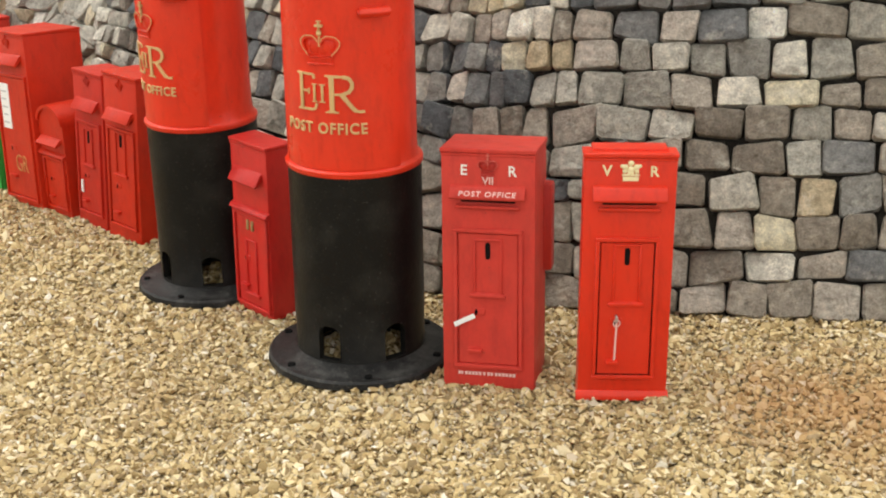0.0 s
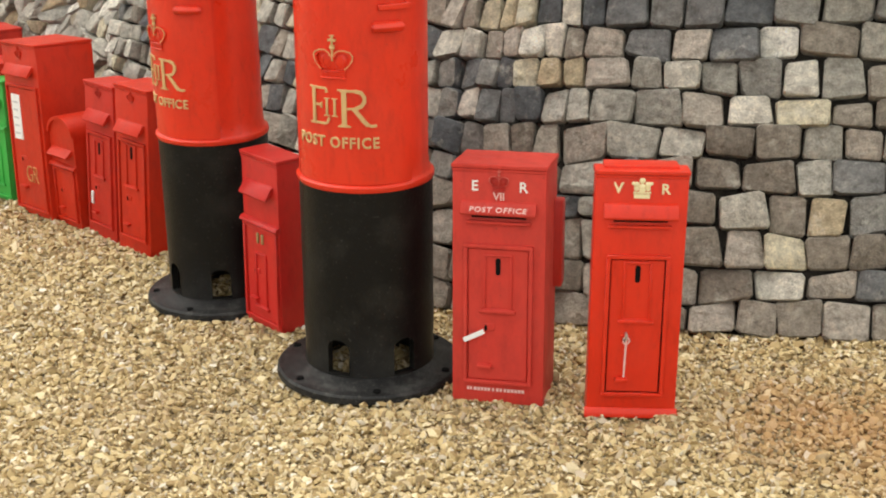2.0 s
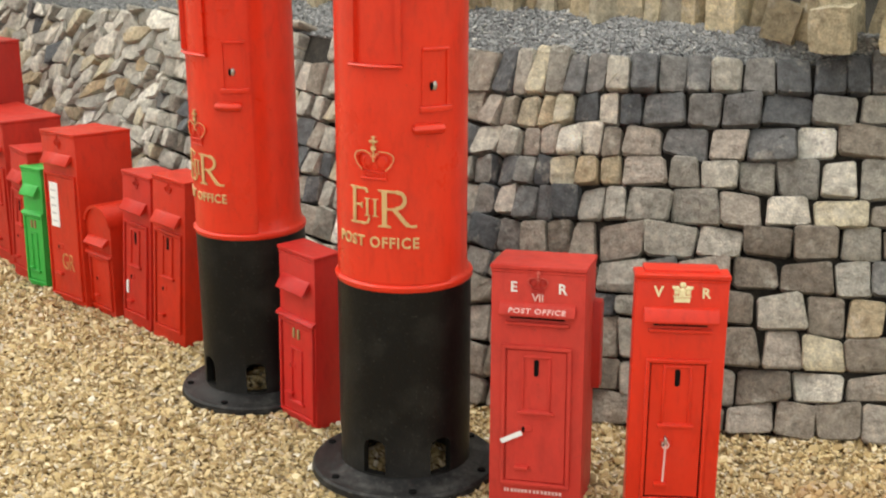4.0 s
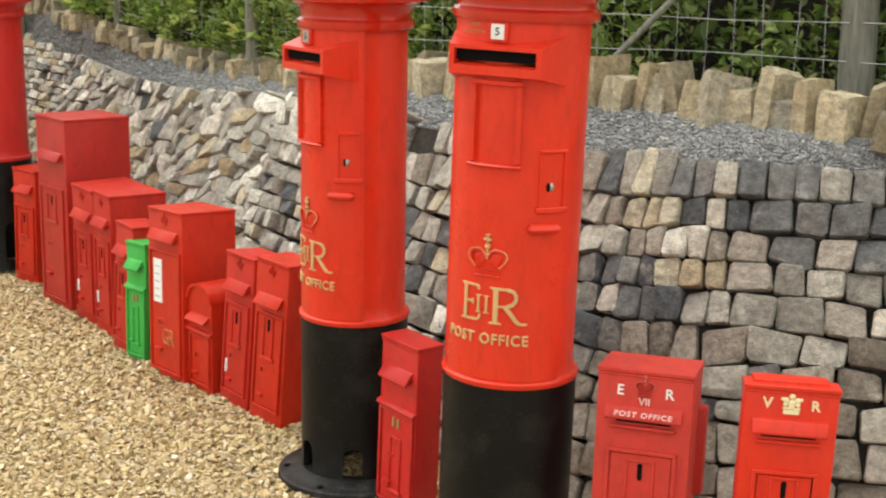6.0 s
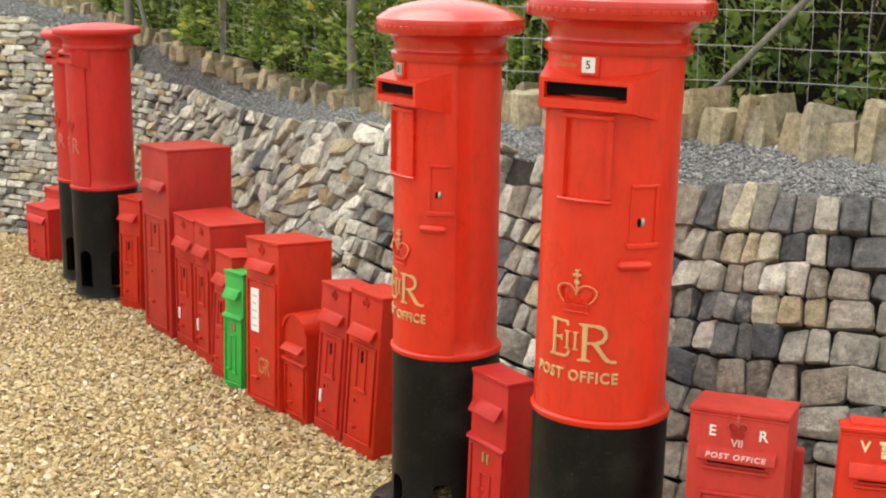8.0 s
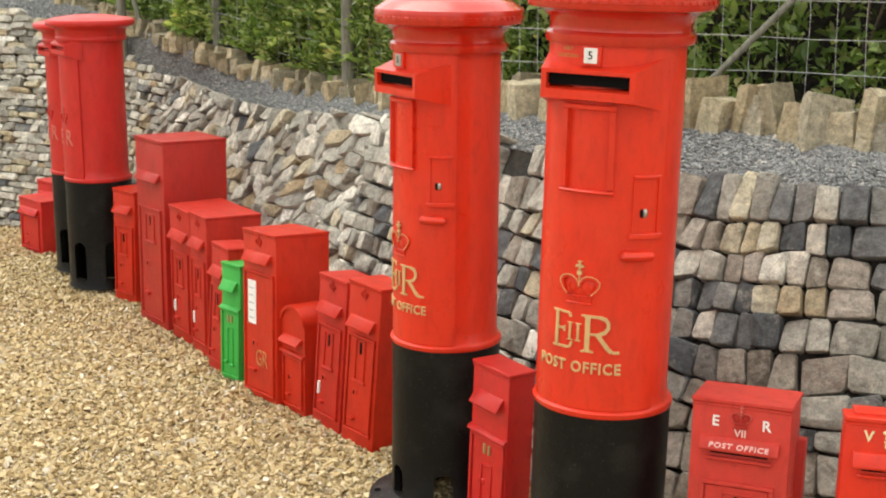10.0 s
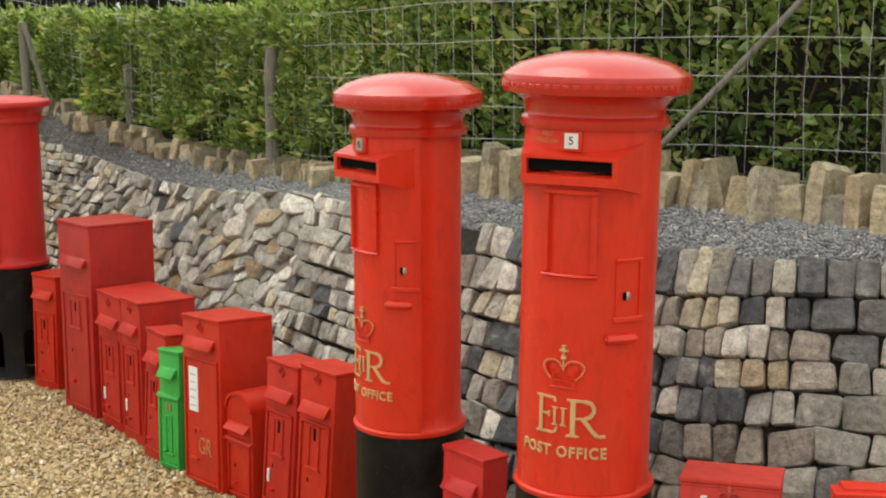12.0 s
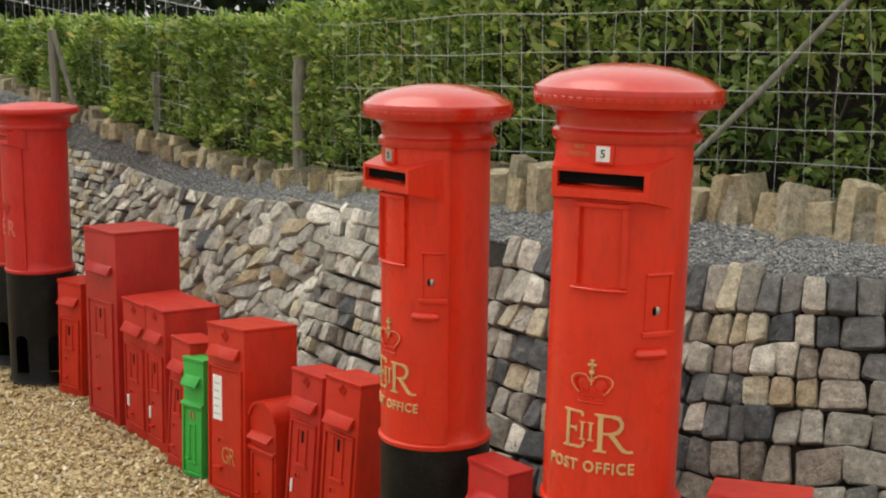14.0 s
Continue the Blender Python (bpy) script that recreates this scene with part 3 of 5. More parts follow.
ICO_V, ICO_F = ico()
OCT_V = np.array([(1, 0, 0), (-1, 0, 0), (0, 1, 0), (0, -1, 0), (0.2, 0.1, 1), (-0.1, 0.2, -1)], dtype=float)
OCT_F = np.array([(0, 2, 4), (2, 1, 4), (1, 3, 4), (3, 0, 4), (2, 0, 5), (1, 2, 5), (3, 1, 5), (0, 3, 5)])


def signed_front(pts):
    """How far points of the plan stand before the wall's foot (positive: in the yard)."""
    out = np.empty(len(pts))
    for a in range(0, len(pts), 4000):
        q = pts[a:a + 4000]
        i = np.argmin(((q[:, None] - WALL_P[None, ::2]) ** 2).sum(-1), 1) * 2
        out[a:a + 4000] = ((q - WALL_P[i]) * FRONT[i]).sum(1)
    return out


def pebbles(name, x0, x1, y0, y1, density, size, keep, seed, label):
    rng = np.random.default_rng(seed)
    nn = int((x1 - x0) * (y1 - y0) * density)
    p = np.stack([rng.uniform(x0, x1, nn), rng.uniform(y0, y1, nn)], 1)
    p = p[keep(p)]
    p = p[signed_front(p) > -0.02]
    nn = len(p)
    sc = np.minimum(rng.lognormal(math.log(size), 0.36, nn), size * 2.1)
    scale = np.stack([sc * rng.uniform(0.85, 1.4, nn), sc * rng.uniform(0.7, 1.0, nn), sc * rng.uniform(0.5, 0.85, nn)], 1)
    pos = np.column_stack([p, rng.uniform(-0.016, 0.006, nn)])
    me = scatter_mesh(name, ICO_V, ICO_F, pos, rotations(rng.uniform(0, 6.283, nn), rng.normal(0, 0.55, nn), rng.normal(0, 0.55, nn)), scale, 0.32, seed)
    me.shade_smooth()
    me.set_sharp_from_angle(angle=radians(32))
    ob = new(name, me)
    me.materials.append(PEBBLE)
    return tagged(ob, label, "gravel", kind="stuff")


def before_row(p):
    return (p[:, 1] > 2.0) & (p[:, 0] > -3.2) & (p[:, 1] < 5.6)


pebbles("gravel", -3.2, 1.7, 2.0, 5.2, 3900, 0.0116, before_row, 5, "loose golden and buff river pebbles in front of the wall")
pebbles("gravel", -8.6, -1.2, 3.6, 10.0, 2600, 0.0126, lambda p: ~((p[:, 0] > -3.2) & (p[:, 1] < 5.2)) & (p[:, 1] > 3.6 - 0.75 * (p[:, 0] + 3.2)) & (p[:, 1] < 5.2 - 0.95 * (p[:, 0] + 1.0)), 6, "loose golden river pebbles beside the row of post boxes")

rng = np.random.default_rng(11)
NC = 95000
ci = rng.integers(0, len(strip_rows) - 1, NC)
ct, cu2 = rng.uniform(0, 1.0, NC) ** 0.9 * 4, rng.uniform(0, 1, NC)
SR = np.array([[tuple(p) for p in r] for r in strip_rows])
cj = np.minimum(ct.astype(int), 3)
cf = (ct - cj)[:, None]
ca = SR[ci, cj] * (1 - cf) + SR[ci, cj + 1] * cf
cb2 = SR[ci + 1, cj] * (1 - cf) + SR[ci + 1, cj + 1] * cf
cpos = ca * (1 - cu2[:, None]) + cb2 * cu2[:, None]
cpos[:, 2] += rng.uniform(0.0, 0.008, NC)
cs = rng.lognormal(math.log(0.0070), 0.4, NC)
chips = scatter_mesh("chippings", OCT_V, OCT_F, cpos, rotations(rng.uniform(0, 6.283, NC), rng.normal(0, 0.5, NC), rng.normal(0, 0.5, NC)), np.stack([cs * 1.3, cs, cs * 0.45], 1), 0.25, 12)
chips.materials.append(CHIP)
tagged(new("chippings", chips), "loose grey slate chippings along the wall top", "gravel", kind="stuff")


# ---- post boxes ----
def pillar_box(name, m, label, cap_style="wide", flange=True, red_foot=0.79, cypher=True, tab="", tab_plate=PAPER, red=RED, red_cap=RED_CAP, group="pillar boxes"):
    """Cast-iron pillar box: black foot with openings, red body with door, hood, plate, lock, cypher and domed cap."""
    big = cap_style == "wide"
    top = 2.10 if big else 1.80
    root = thing(name, m, label, "post box", group)
    # black foot with openings through its wall
    foot = bmesh.new()
    RF = 0.238
    lathe(foot, [(RF, red_foot), (RF, 0.32), (RF + 0.001, 0.06), (RF + 0.012, 0.035), (RF - 0.03, 0.02), (RF - 0.03, red_foot)], 72)
    holes = [(-4.5 + 60 * q, 0.07, 0.208, 10.2) for q in range(6)] if big else [(25, 0.10, 0.36, 13), (85, 0.10, 0.36, 13), (-35, 0.10, 0.36, 13), (-95, 0.10, 0.36, 13)]
    foot_ob = part("foot", foot, BLACK, root, "black painted iron foot")
    cut = bmesh.new()
    for a, z0, z1, half in holes:
        wv = RF * math.sin(radians(half))
        mm = pose(0, 0, 0, 0, 0, a)
        c = bmesh.new()
        prof = [(-wv, z0), (wv, z0)] + [(wv * math.cos(q * math.pi / 8), z1 - wv * 0.9 + wv * 0.9 * math.sin(q * math.pi / 8) ** 0.8) for q in range(9)]
        kk = len(prof)
        va = [c.verts.new((x, -RF - 0.08, z)) for x, z in prof]
        vb = [c.verts.new((x, -RF + 0.10, z)) for x, z in prof]
        c.faces.new(va)
        c.faces.new(vb[::-1])
        for i in range(kk):
            c.faces.new((va[i], vb[i], vb[(i + 1) % kk], va[(i + 1) % kk]))
        bmesh.ops.transform(c, matrix=mm, verts=c.verts)
        tmp = bpy.data.meshes.new("tmp")
        bmesh.ops.recalc_face_normals(c, faces=c.faces)
        c.to_mesh(tmp)
        c.free()
        cut.from_mesh(tmp)
    cut_ob = new("cutter", mesh_of(cut, "cutter", False))
    cut_ob.parent = root
    mod = foot_ob.modifiers.new("openings", "BOOLEAN")
    mod.object, mod.solver = cut_ob, "EXACT"
    bpy.context.view_layer.update()
    carved = bpy.data.meshes.new_from_object(foot_ob.evaluated_get(bpy.context.evaluated_depsgraph_get()))
    foot_ob.modifiers.clear()
    foot_ob.data = carved
    bpy.data.objects.remove(cut_ob)
    if flange:
        fl = bmesh.new()
        lathe(fl, [(RF - 0.02, 0.0), (0.335, 0.0), (0.345, 0.008), (0.343, 0.03), (0.335, 0.038), (0.275, 0.044), (RF + 0.008, 0.062), (RF - 0.02, 0.062)], 72)
        fl_ob = part("base_flange", fl, BLACK_WORN, root, "worn black base flange")
        for i in range(6):
            b = bmesh.new()
            a = radians(28 + 60 * i)
            bmesh.ops.create_cone(b, cap_ends=True, segments=8, radius1=0.016, radius2=0.014, depth=0.008, matrix=Matrix.Translation((0.305 * math.sin(a), -0.305 * math.cos(a), 0.043)))
            part("bolt_hole", b, VOID, fl_ob)
    # red body
    RB = 0.223
    body = bmesh.new()
    lathe(body, [(RB - 0.02, red_foot - 0.005), (0.242, red_foot - 0.005), (0.2445, red_foot - 0.001), (0.2445, red_foot + 0.012), (0.242, red_foot + 0.018), (0.233, red_foot + 0.022), (RB + 0.003, red_foot + 0.03), (RB, red_foot + 0.08), (RB, top), (RB - 0.05, top)], 96)
    part("body", body, red, root)
    door = bmesh.new()
    da = 66 if big else 42
    shell(door, RB - 0.01, RB + 0.013, -da, da, red_foot + 0.020, top - 0.005, 40, 0.005)
    shell(door, RB, 0.2470, -da, da, red_foot + 0.001, red_foot + 0.019, 40, 0.005)
    door_ob = part("door", door, red, root)
    RD = RB + 0.013
    if big:
        cap_prof = [(RB - 0.05, top - 0.01), (0.246, top - 0.01), (0.252, top), (0.252, top + 0.022), (0.244, top + 0.03), (0.238, top + 0.034), (0.236, top + 0.05), (0.243, top + 0.075), (0.262, top + 0.094), (0.28, top + 0.104), (0.300, top + 0.108), (0.310, top + 0.110), (0.314, top + 0.116), (0.318, top + 0.163), (0.315, top + 0.171), (0.308, top + 0.175), (0.288, top + 0.189), (0.26, top + 0.208), (0.2, top + 0.228), (0.13, top + 0.244), (0.06, top + 0.252), (0.0, top + 0.254)]
    else:
        cap_prof = [(RB - 0.05, top - 0.06), (0.244, top - 0.06), (0.250, top - 0.05), (0.250, top - 0.036), (0.244, top - 0.028), (0.246, top - 0.005), (0.256, top + 0.018), (0.284, top + 0.034), (0.308, top + 0.042), (0.314, top + 0.050), (0.314, top + 0.068), (0.305, top + 0.080), (0.26, top + 0.092), (0.2, top + 0.101), (0.12, top + 0.110), (0.05, top + 0.114), (0.0, top + 0.115)]
    cap = bmesh.new()
    lathe(cap, cap_prof, 96)
    cap_ob = part("cap", cap, red_cap, root, "domed red cap")
    if big:
        dent = bmesh.new()
        for i in range(60):
            a = 360 * i / 60
            shell(dent, 0.310, 0.3177, a - 1.9, a + 1.9, top + 0.128, top + 0.146, 1, 0.003)
        tagged(part("dentil_band", dent, red_cap, cap_ob), kind="stuff")
    # hood round the posting slot
    k = 1.0 if big else 0.8
    z1, z0 = top - 0.092, top - 0.192
    hw, dep = 0.163 * k, (0.268 if big else 0.256)
    if not big:
        z1, z0 = top - 0.08, top - 0.15
    hood = bmesh.new()
    f = [(-hw, z0), (hw, z0), (hw, z1), (-hw, z1)]
    g = [(-hw + 0.018, z0 + 0.030), (hw - 0.018, z0 + 0.030), (hw - 0.018, z1 - 0.014), (-hw + 0.018, z1 - 0.014)]
    bk = [(-hw - 0.048, z0 - 0.04), (hw + 0.048, z0 - 0.04), (hw + 0.048, z1 + 0.05), (-hw - 0.048, z1 + 0.05)]
    vf = [hood.verts.new((x, -dep, z)) for x, z in f]
    vg = [hood.verts.new((x, -dep, z)) for x, z in g]
    vi = [hood.verts.new((x, -dep + 0.09, z + (0.03 if z > (z0 + z1) / 2 else 0.02))) for x, z in g]
    vb = [hood.verts.new((x, -math.sqrt(max(0.0, RD ** 2 - x * x)) + 0.012, z)) for x, z in bk]
    for i in range(4):
        j = (i + 1) % 4
        hood.faces.new((vf[i], vf[j], vg[j], vg[i]))
        hood.faces.new((vb[i], vb[j], vf[j], vf[i]))
        hood.faces.new((vg[i], vg[j], vi[j], vi[i]))
    hood_ob = part("hood", hood, red, door_ob)
    # black block in the slot, in place of the shade within
    sl = bmesh.new()
    box(sl, -hw + 0.019, hw - 0.019, -dep + 0.020, -dep + 0.06, z0 + 0.046, z1 - 0.0145, 0)
    part("posting_slot", sl, VOID, hood_ob, "posting slot with black put in for its shade")
    # notice plate with a raised frame
    if big:
        pz0, pz1, pa = top - 0.512, top - 0.208, 21.5
        fr = bmesh.new()
        shell(fr, RD - 0.004, RD + 0.018, -pa, pa, pz1 - 0.018, pz1, 12)
        shell(fr, RD - 0.004, RD + 0.020, -pa - 1, pa + 1, pz0, pz0 + 0.012, 12, 0.005)
        shell(fr, RD - 0.004, RD + 0.017, -pa, -pa + 4.6, pz0 + 0.016, pz1 - 0.018, 2)
        shell(fr, RD - 0.004, RD + 0.017, pa - 4.6, pa, pz0 + 0.016, pz1 - 0.018, 2)
        part("plate_frame", fr, red, door_ob)
        # lock recess with its escutcheon, and the door pull
        lk = bmesh.new()
        shell(lk, RD - 0.004, RD + 0.009, 38, 62, top - 0.455, top - 0.443, 8)
        shell(lk, RD - 0.004, RD + 0.006, 38, 40, top - 0.645, top - 0.455, 2)
        shell(lk, RD - 0.004, RD + 0.006, 60, 62, top - 0.645, top - 0.455, 2)
        shell(lk, RD - 0.004, RD + 0.014, 36, 64, top - 0.665, top - 0.645, 8)
        part("lock_frame", lk, red, door_ob)
        es = bmesh.new()
        ball(es, RD * math.sin(radians(49)), -RD * math.cos(radians(49)), top - 0.575, 0.012, 0.8, 0.8, 1.5)
        part("keyhole_cover", es, METAL, door_ob, "bare metal keyhole cover")
        kh = bmesh.new()
        ball(kh, (RD + 0.002) * math.sin(radians(46)), -(RD + 0.002) * math.cos(radians(46)), top - 0.575, 0.008, 0.8, 0.8, 2.0)
        part("keyhole", kh, VOID, door_ob)
        pu = bmesh.new()
        lathe(pu, [(RD + 0.010 + 0.022 * math.cos(q * math.pi / 5), top - 0.722 + 0.019 * math.sin(q * math.pi / 5)) for q in range(10)], 10, 30, 56, True)
        bmesh.ops.bevel(pu, geom=[e for e in pu.edges if len(e.link_faces) == 2 and max(len(f.verts) for f in e.link_faces) > 4], offset=0.007, segments=2, affect="EDGES")
        part("door_pull", pu, red, door_ob, "cast red door pull")
    if cypher:
        cz = top - 0.905
        outline, cushion = crown(0.155, 0.011)
        part("crown", wrap(outline, RD, -0.006, cz), GOLD, door_ob, "gilded crown outline")
        part("crown_cushion", wrap(cushion, RD, -0.006, cz), red, door_ob)
        for txt, u, zz, size in (("E", -0.066, top - 1.003, 0.134), ("II", -0.018, top - 1.006, 0.064), ("R", 0.062, top - 1.007, 0.134)):
            part("cypher_letter", wrap(cypher_glyph(txt, size, 0.007), RD, u, zz), GOLD, door_ob, "raised gilt cypher letter " + txt)
        part("lettering", wrap(letters("POST OFFICE", 0.055, 0.007, -0.0004, 0.86, 0.0, 1.16), RD, -0.012, top - 1.134), GOLD, door_ob, "raised gilt words POST OFFICE")
    else:
        # red relief whose catching of light is put into a paler colour
        for txt, u in (("E", -0.06), ("R", 0.06)):
            part("cypher_letter", wrap(letters(txt, 0.15, 0.008, 0.0, 0.85), RD, u, top - 0.72), FADED_LIT_RED, door_ob, "raised red cypher letter with highlight in its pale colour: " + txt)
        o3, c3 = crown(0.12, 0.008)
        part("crown", wrap(o3, RD, 0.0, top - 0.62), FADED_LIT_RED, door_ob, "raised red crown with highlight in its pale colour")
        part("crown_cushion", wrap(c3, RD, 0.0, top - 0.62), red, door_ob)
    if tab:
        tb = bmesh.new()
        box(tb, -0.035, 0.035, -RD - 0.012, -RD + 0.01, top - 0.079, top - 0.012, 0.002)
        holder = part("tab_holder", tb, red, door_ob)
        pl = bmesh.new()
        box(pl, -0.023, 0.023, -RD - 0.016, -RD - 0.01, top - 0.070, top - 0.018, 0.001)
        plate = part("number_tab", pl, tab_plate, holder, "small collection tab")
        part("tab_number", wrap(letters(tab, 0.038, 0.001), 0, 0, top - 0.044, RD + 0.0165), VOID, plate)
        part("tab_lettering", wrap(letters("NEXT", 0.018, 0.002), RD, -0.095, top - 0.026), OLD_GILT, door_ob)
        part("tab_lettering", wrap(letters("COLLECTION", 0.017, 0.002, 0, 0.95), RD, -0.10, top - 0.05), OLD_GILT, door_ob)
    return root


pillar_box("pillar_box", stand(-1.054, 4.555, -9.5, -0.3, 1.5) @ Matrix.Diagonal((1.045, 1.045, 1, 1)), "tall red pillar box on a black foot with gilt royal cypher", tab="5")
pillar_box("pillar_box", stand(-1.897, 5.258, -38, 0.0, 0.6) @ Matrix.Diagonal((0.983, 0.983, 0.953, 1)), "red pillar box with gilt cypher, angled along the row", red_foot=0.789, tab="5", tab_plate=METAL)
pillar_box("pillar_box", stand(-5.545, 8.205, -34, 0.0, 0.0) @ Matrix.Diagonal((0.97, 0.97, 1.018, 1)), "slim crimson pillar box with flat cap on a black slotted foot", "flat", False, 0.785, False, red=RED_CRIMSON, red_cap=RED_CRIMSON)
pillar_box("pillar_box", stand(-5.945, 8.62, -36, 0.0, 0.0) @ Matrix.Diagonal((0.97, 0.97, 0.99, 1)), "slim crimson pillar box standing behind its twin", "flat", False, 0.775, False, red=RED_CRIMSON, red_cap=RED_CRIMSON)


def frame_of(bm, x0, x1, z0, z1, t, depth, y=0.0):
    """Four raised strips round a panel on the front."""
    box(bm, x0, x1, y - depth, y + 0.004, z1 - t, z1, 0.002)
    box(bm, x0, x1, y - depth, y + 0.004, z0, z0 + t, 0.002)
    box(bm, x0, x0 + t, y - depth, y + 0.004, z0 + t, z1 - t, 0.002)
    box(bm, x1 - t, x1, y - depth, y + 0.004, z0 + t, z1 - t, 0.002)
    return bm


def flap_on(root, w, z0, z1, material, proud=0.032):
    fb = bmesh.new()
    prism(fb, [(0.004, z1 + 0.008), (-0.012, z1), (-proud, z0), (-proud + 0.006, z0 - 0.008), (-0.004, z1 - 0.022), (0.004, z1 - 0.022)], -w / 2, w / 2, 0.0015)
    return part("flap", fb, material, root)


def wall_box(name, m, w, h, d, material, label, flap=(0.8, 0.86), slot=True, door=(0.1, 0.66), inner=(0.42, 0.63), door_w=0.7, hole=True, pull=True, cornice=True, plinth=False, arch=0.0, mid_ledge=0.0, key_white=False, gap=False, latch=False, group="wall boxes"):
    """Cast wall box: body with lip, sloping flap over the slot, framed door with inner panel, keyhole and pull. Heights are parts of h."""
    root = thing(name, m, label, "post box", group)
    body = bmesh.new()
    if arch:
        prof = [(-w / 2, 0.0), (w / 2, 0.0)] + [(w / 2 * math.cos(t), h - arch + arch * math.sin(t)) for t in [math.pi * i / 14 for i in range(15)]]
        va = [body.verts.new((x, 0, z)) for x, z in prof]
        vb = [body.verts.new((x, d, z)) for x, z in prof]
        body.faces.new(va)
        body.faces.new(vb[::-1])
        for i in range(len(prof)):
            j = (i + 1) % len(prof)
            body.faces.new((va[i], va[j], vb[j], vb[i]))
    else:
        box(body, -w / 2, w / 2, 0, d, 0, h - 0.012, 0.006, 2)
    part("body", body, material, root)
    if cornice and not arch:
        c = bmesh.new()
        box(c, -w / 2 - 0.004, w / 2 + 0.004, -0.006, d + 0.002, h - 0.016, h, 0.003)
        box(c, -w / 2 - 0.001, w / 2 + 0.001, -0.003, 0.01, h - 0.028, h - 0.018, 0.002)
        part("lid", c, material, root)
    if arch:
        c = bmesh.new()
        pts = [((w / 2 + 0.003) * math.cos(t), h - arch + (arch + 0.004) * math.sin(t)) for t in [math.pi * i / 18 for i in range(19)]]
        va = [[c.verts.new((x, y, z)) for x, z in pts] for y in (-0.012, d)]
        pin = [((w / 2 - 0.014) * math.cos(t), h - arch + (arch - 0.014) * math.sin(t)) for t in [math.pi * i / 18 for i in range(19)]]
        vc = [c.verts.new((x, -0.012, z)) for x, z in pin]
        vd = [c.verts.new((x, 0.002, z)) for x, z in pin]
        for i in range(18):
            c.faces.new((va[0][i], va[0][i + 1], va[1][i + 1], va[1][i]))
            c.faces.new((va[0][i], va[0][i + 1], vc[i + 1], vc[i]))
            c.faces.new((vc[i], vc[i + 1], vd[i + 1], vd[i]))
        part("arched_hood", c, material, root)
    if plinth:
        pb = bmesh.new()
        prism(pb, [(0.004, 0.036), (-0.004, 0.034), (-0.013, 0.016), (-0.013, 0.0), (0.004, 0.0)], -w / 2 - 0.006, w / 2 + 0.006, 0.002)
        part("plinth", pb, material, root)
    z0, z1 = flap[0] * h, flap[1] * h
    flap_on(root, w * (0.80 if arch or slot else 0.76), z0, (z1 if slot else min(z1, z0 + 0.046)), material, 0.032 if slot else 0.042)
    if slot:
        # black strip over the slot; on the VR box it paints the flap's shadow
        sb = bmesh.new()
        box(sb, -w * 0.29, w * 0.29, -0.003, 0.01, z0 - 0.020, z0 + 0.008, 0.0)
        part("posting_slot", sb, VOID, root, "posting slot with black put in for its shade")
        lb = bmesh.new()
        box(lb, -w * 0.34, w * 0.34, -0.016, 0.004, z0 - 0.042, z0 - 0.030, 0.003)
        part("slot_lip", lb, material, root)
    if mid_ledge:
        lb = bmesh.new()
        prism(lb, [(0.004, mid_ledge * h + 0.014), (-0.016, mid_ledge * h + 0.006), (-0.022, mid_ledge * h - 0.008), (0.004, mid_ledge * h - 0.02)], -w / 2 - 0.004, w / 2 + 0.004, 0.002)
        part("ledge", lb, material, root)
    dw = w * door_w
    dz0, dz1 = door[0] * h, door[1] * h
    db = bmesh.new()
    box(db, -dw / 2, dw / 2, -0.005, 0.004, dz0, dz1, 0.002)
    door_ob = part("door", db, material, root)
    if gap:
        gb = bmesh.new()
        box(gb, -dw / 2 - 0.0035, dw / 2 + 0.0035, -0.0022, 0.003, dz0 - 0.0035, dz1 + 0.0035, 0)
        part("door_gap", gb, VOID, root, "dark gap round the door")
    if latch:
        for q in (-1, 1):
            lt = box(bmesh.new(), q * 0.016 - 0.007, q * 0.016 + 0.007, -0.012, 0.0, dz1 - 0.055, dz1 - 0.012, 0.002)
            part("latch", lt, BRASS, door_ob, "dull brass latch")
    fb = frame_of(bmesh.new(), -dw / 2 - 0.018, dw / 2 + 0.018, dz0 - 0.018, dz1 + 0.018, 0.014, 0.013)
    part("door_frame", fb, material, root)
    if inner:
        iw = w * 0.31
        ib = frame_of(bmesh.new(), -iw / 2, iw / 2, inner[0] * h, inner[1] * h, 0.008, 0.007, -0.005)
        box(ib, -iw / 2 - 0.012, iw / 2 + 0.012, -0.018, 0.0, inner[0] * h - 0.008, inner[0] * h + 0.004, 0.002)
        part("notice_frame", ib, material, door_ob)
    if hole:
        hb = bmesh.new()
        zc = (inner[1] * h if inner else dz1) - 0.045
        hw = 0.0095
        prof = [(hw * math.cos(t), (0.022 if math.sin(t) >= 0 else -0.022) + hw * math.sin(t)) for t in [2 * math.pi * i / 16 for i in range(16)]]
        va = [hb.verts.new((x - w * 0.0, -0.0065, zc + z)) for x, z in prof]
        vb = [hb.verts.new((x, 0.0, zc + z)) for x, z in prof]
        hb.faces.new(va)
        for i in range(16):
            hb.faces.new((va[i], va[(i + 1) % 16], vb[(i + 1) % 16], vb[i]))
        part("number_hole", hb, VOID, door_ob, "dark tab opening")
    kb = bmesh.new()
    box(kb, -dw * 0.27, -dw * 0.05, -0.008, 0.0, h * 0.315, h * 0.345, 0.002)
    cov = part("keyhole_cover", kb, material, door_ob)
    k2 = bmesh.new()
    ball(k2, -dw * 0.2, -0.008, h * 0.325, 0.007, 0.8, 0.5, 1.7)
    part("keyhole", k2, VOID, cov)
    if pull:
        pb = bmesh.new()
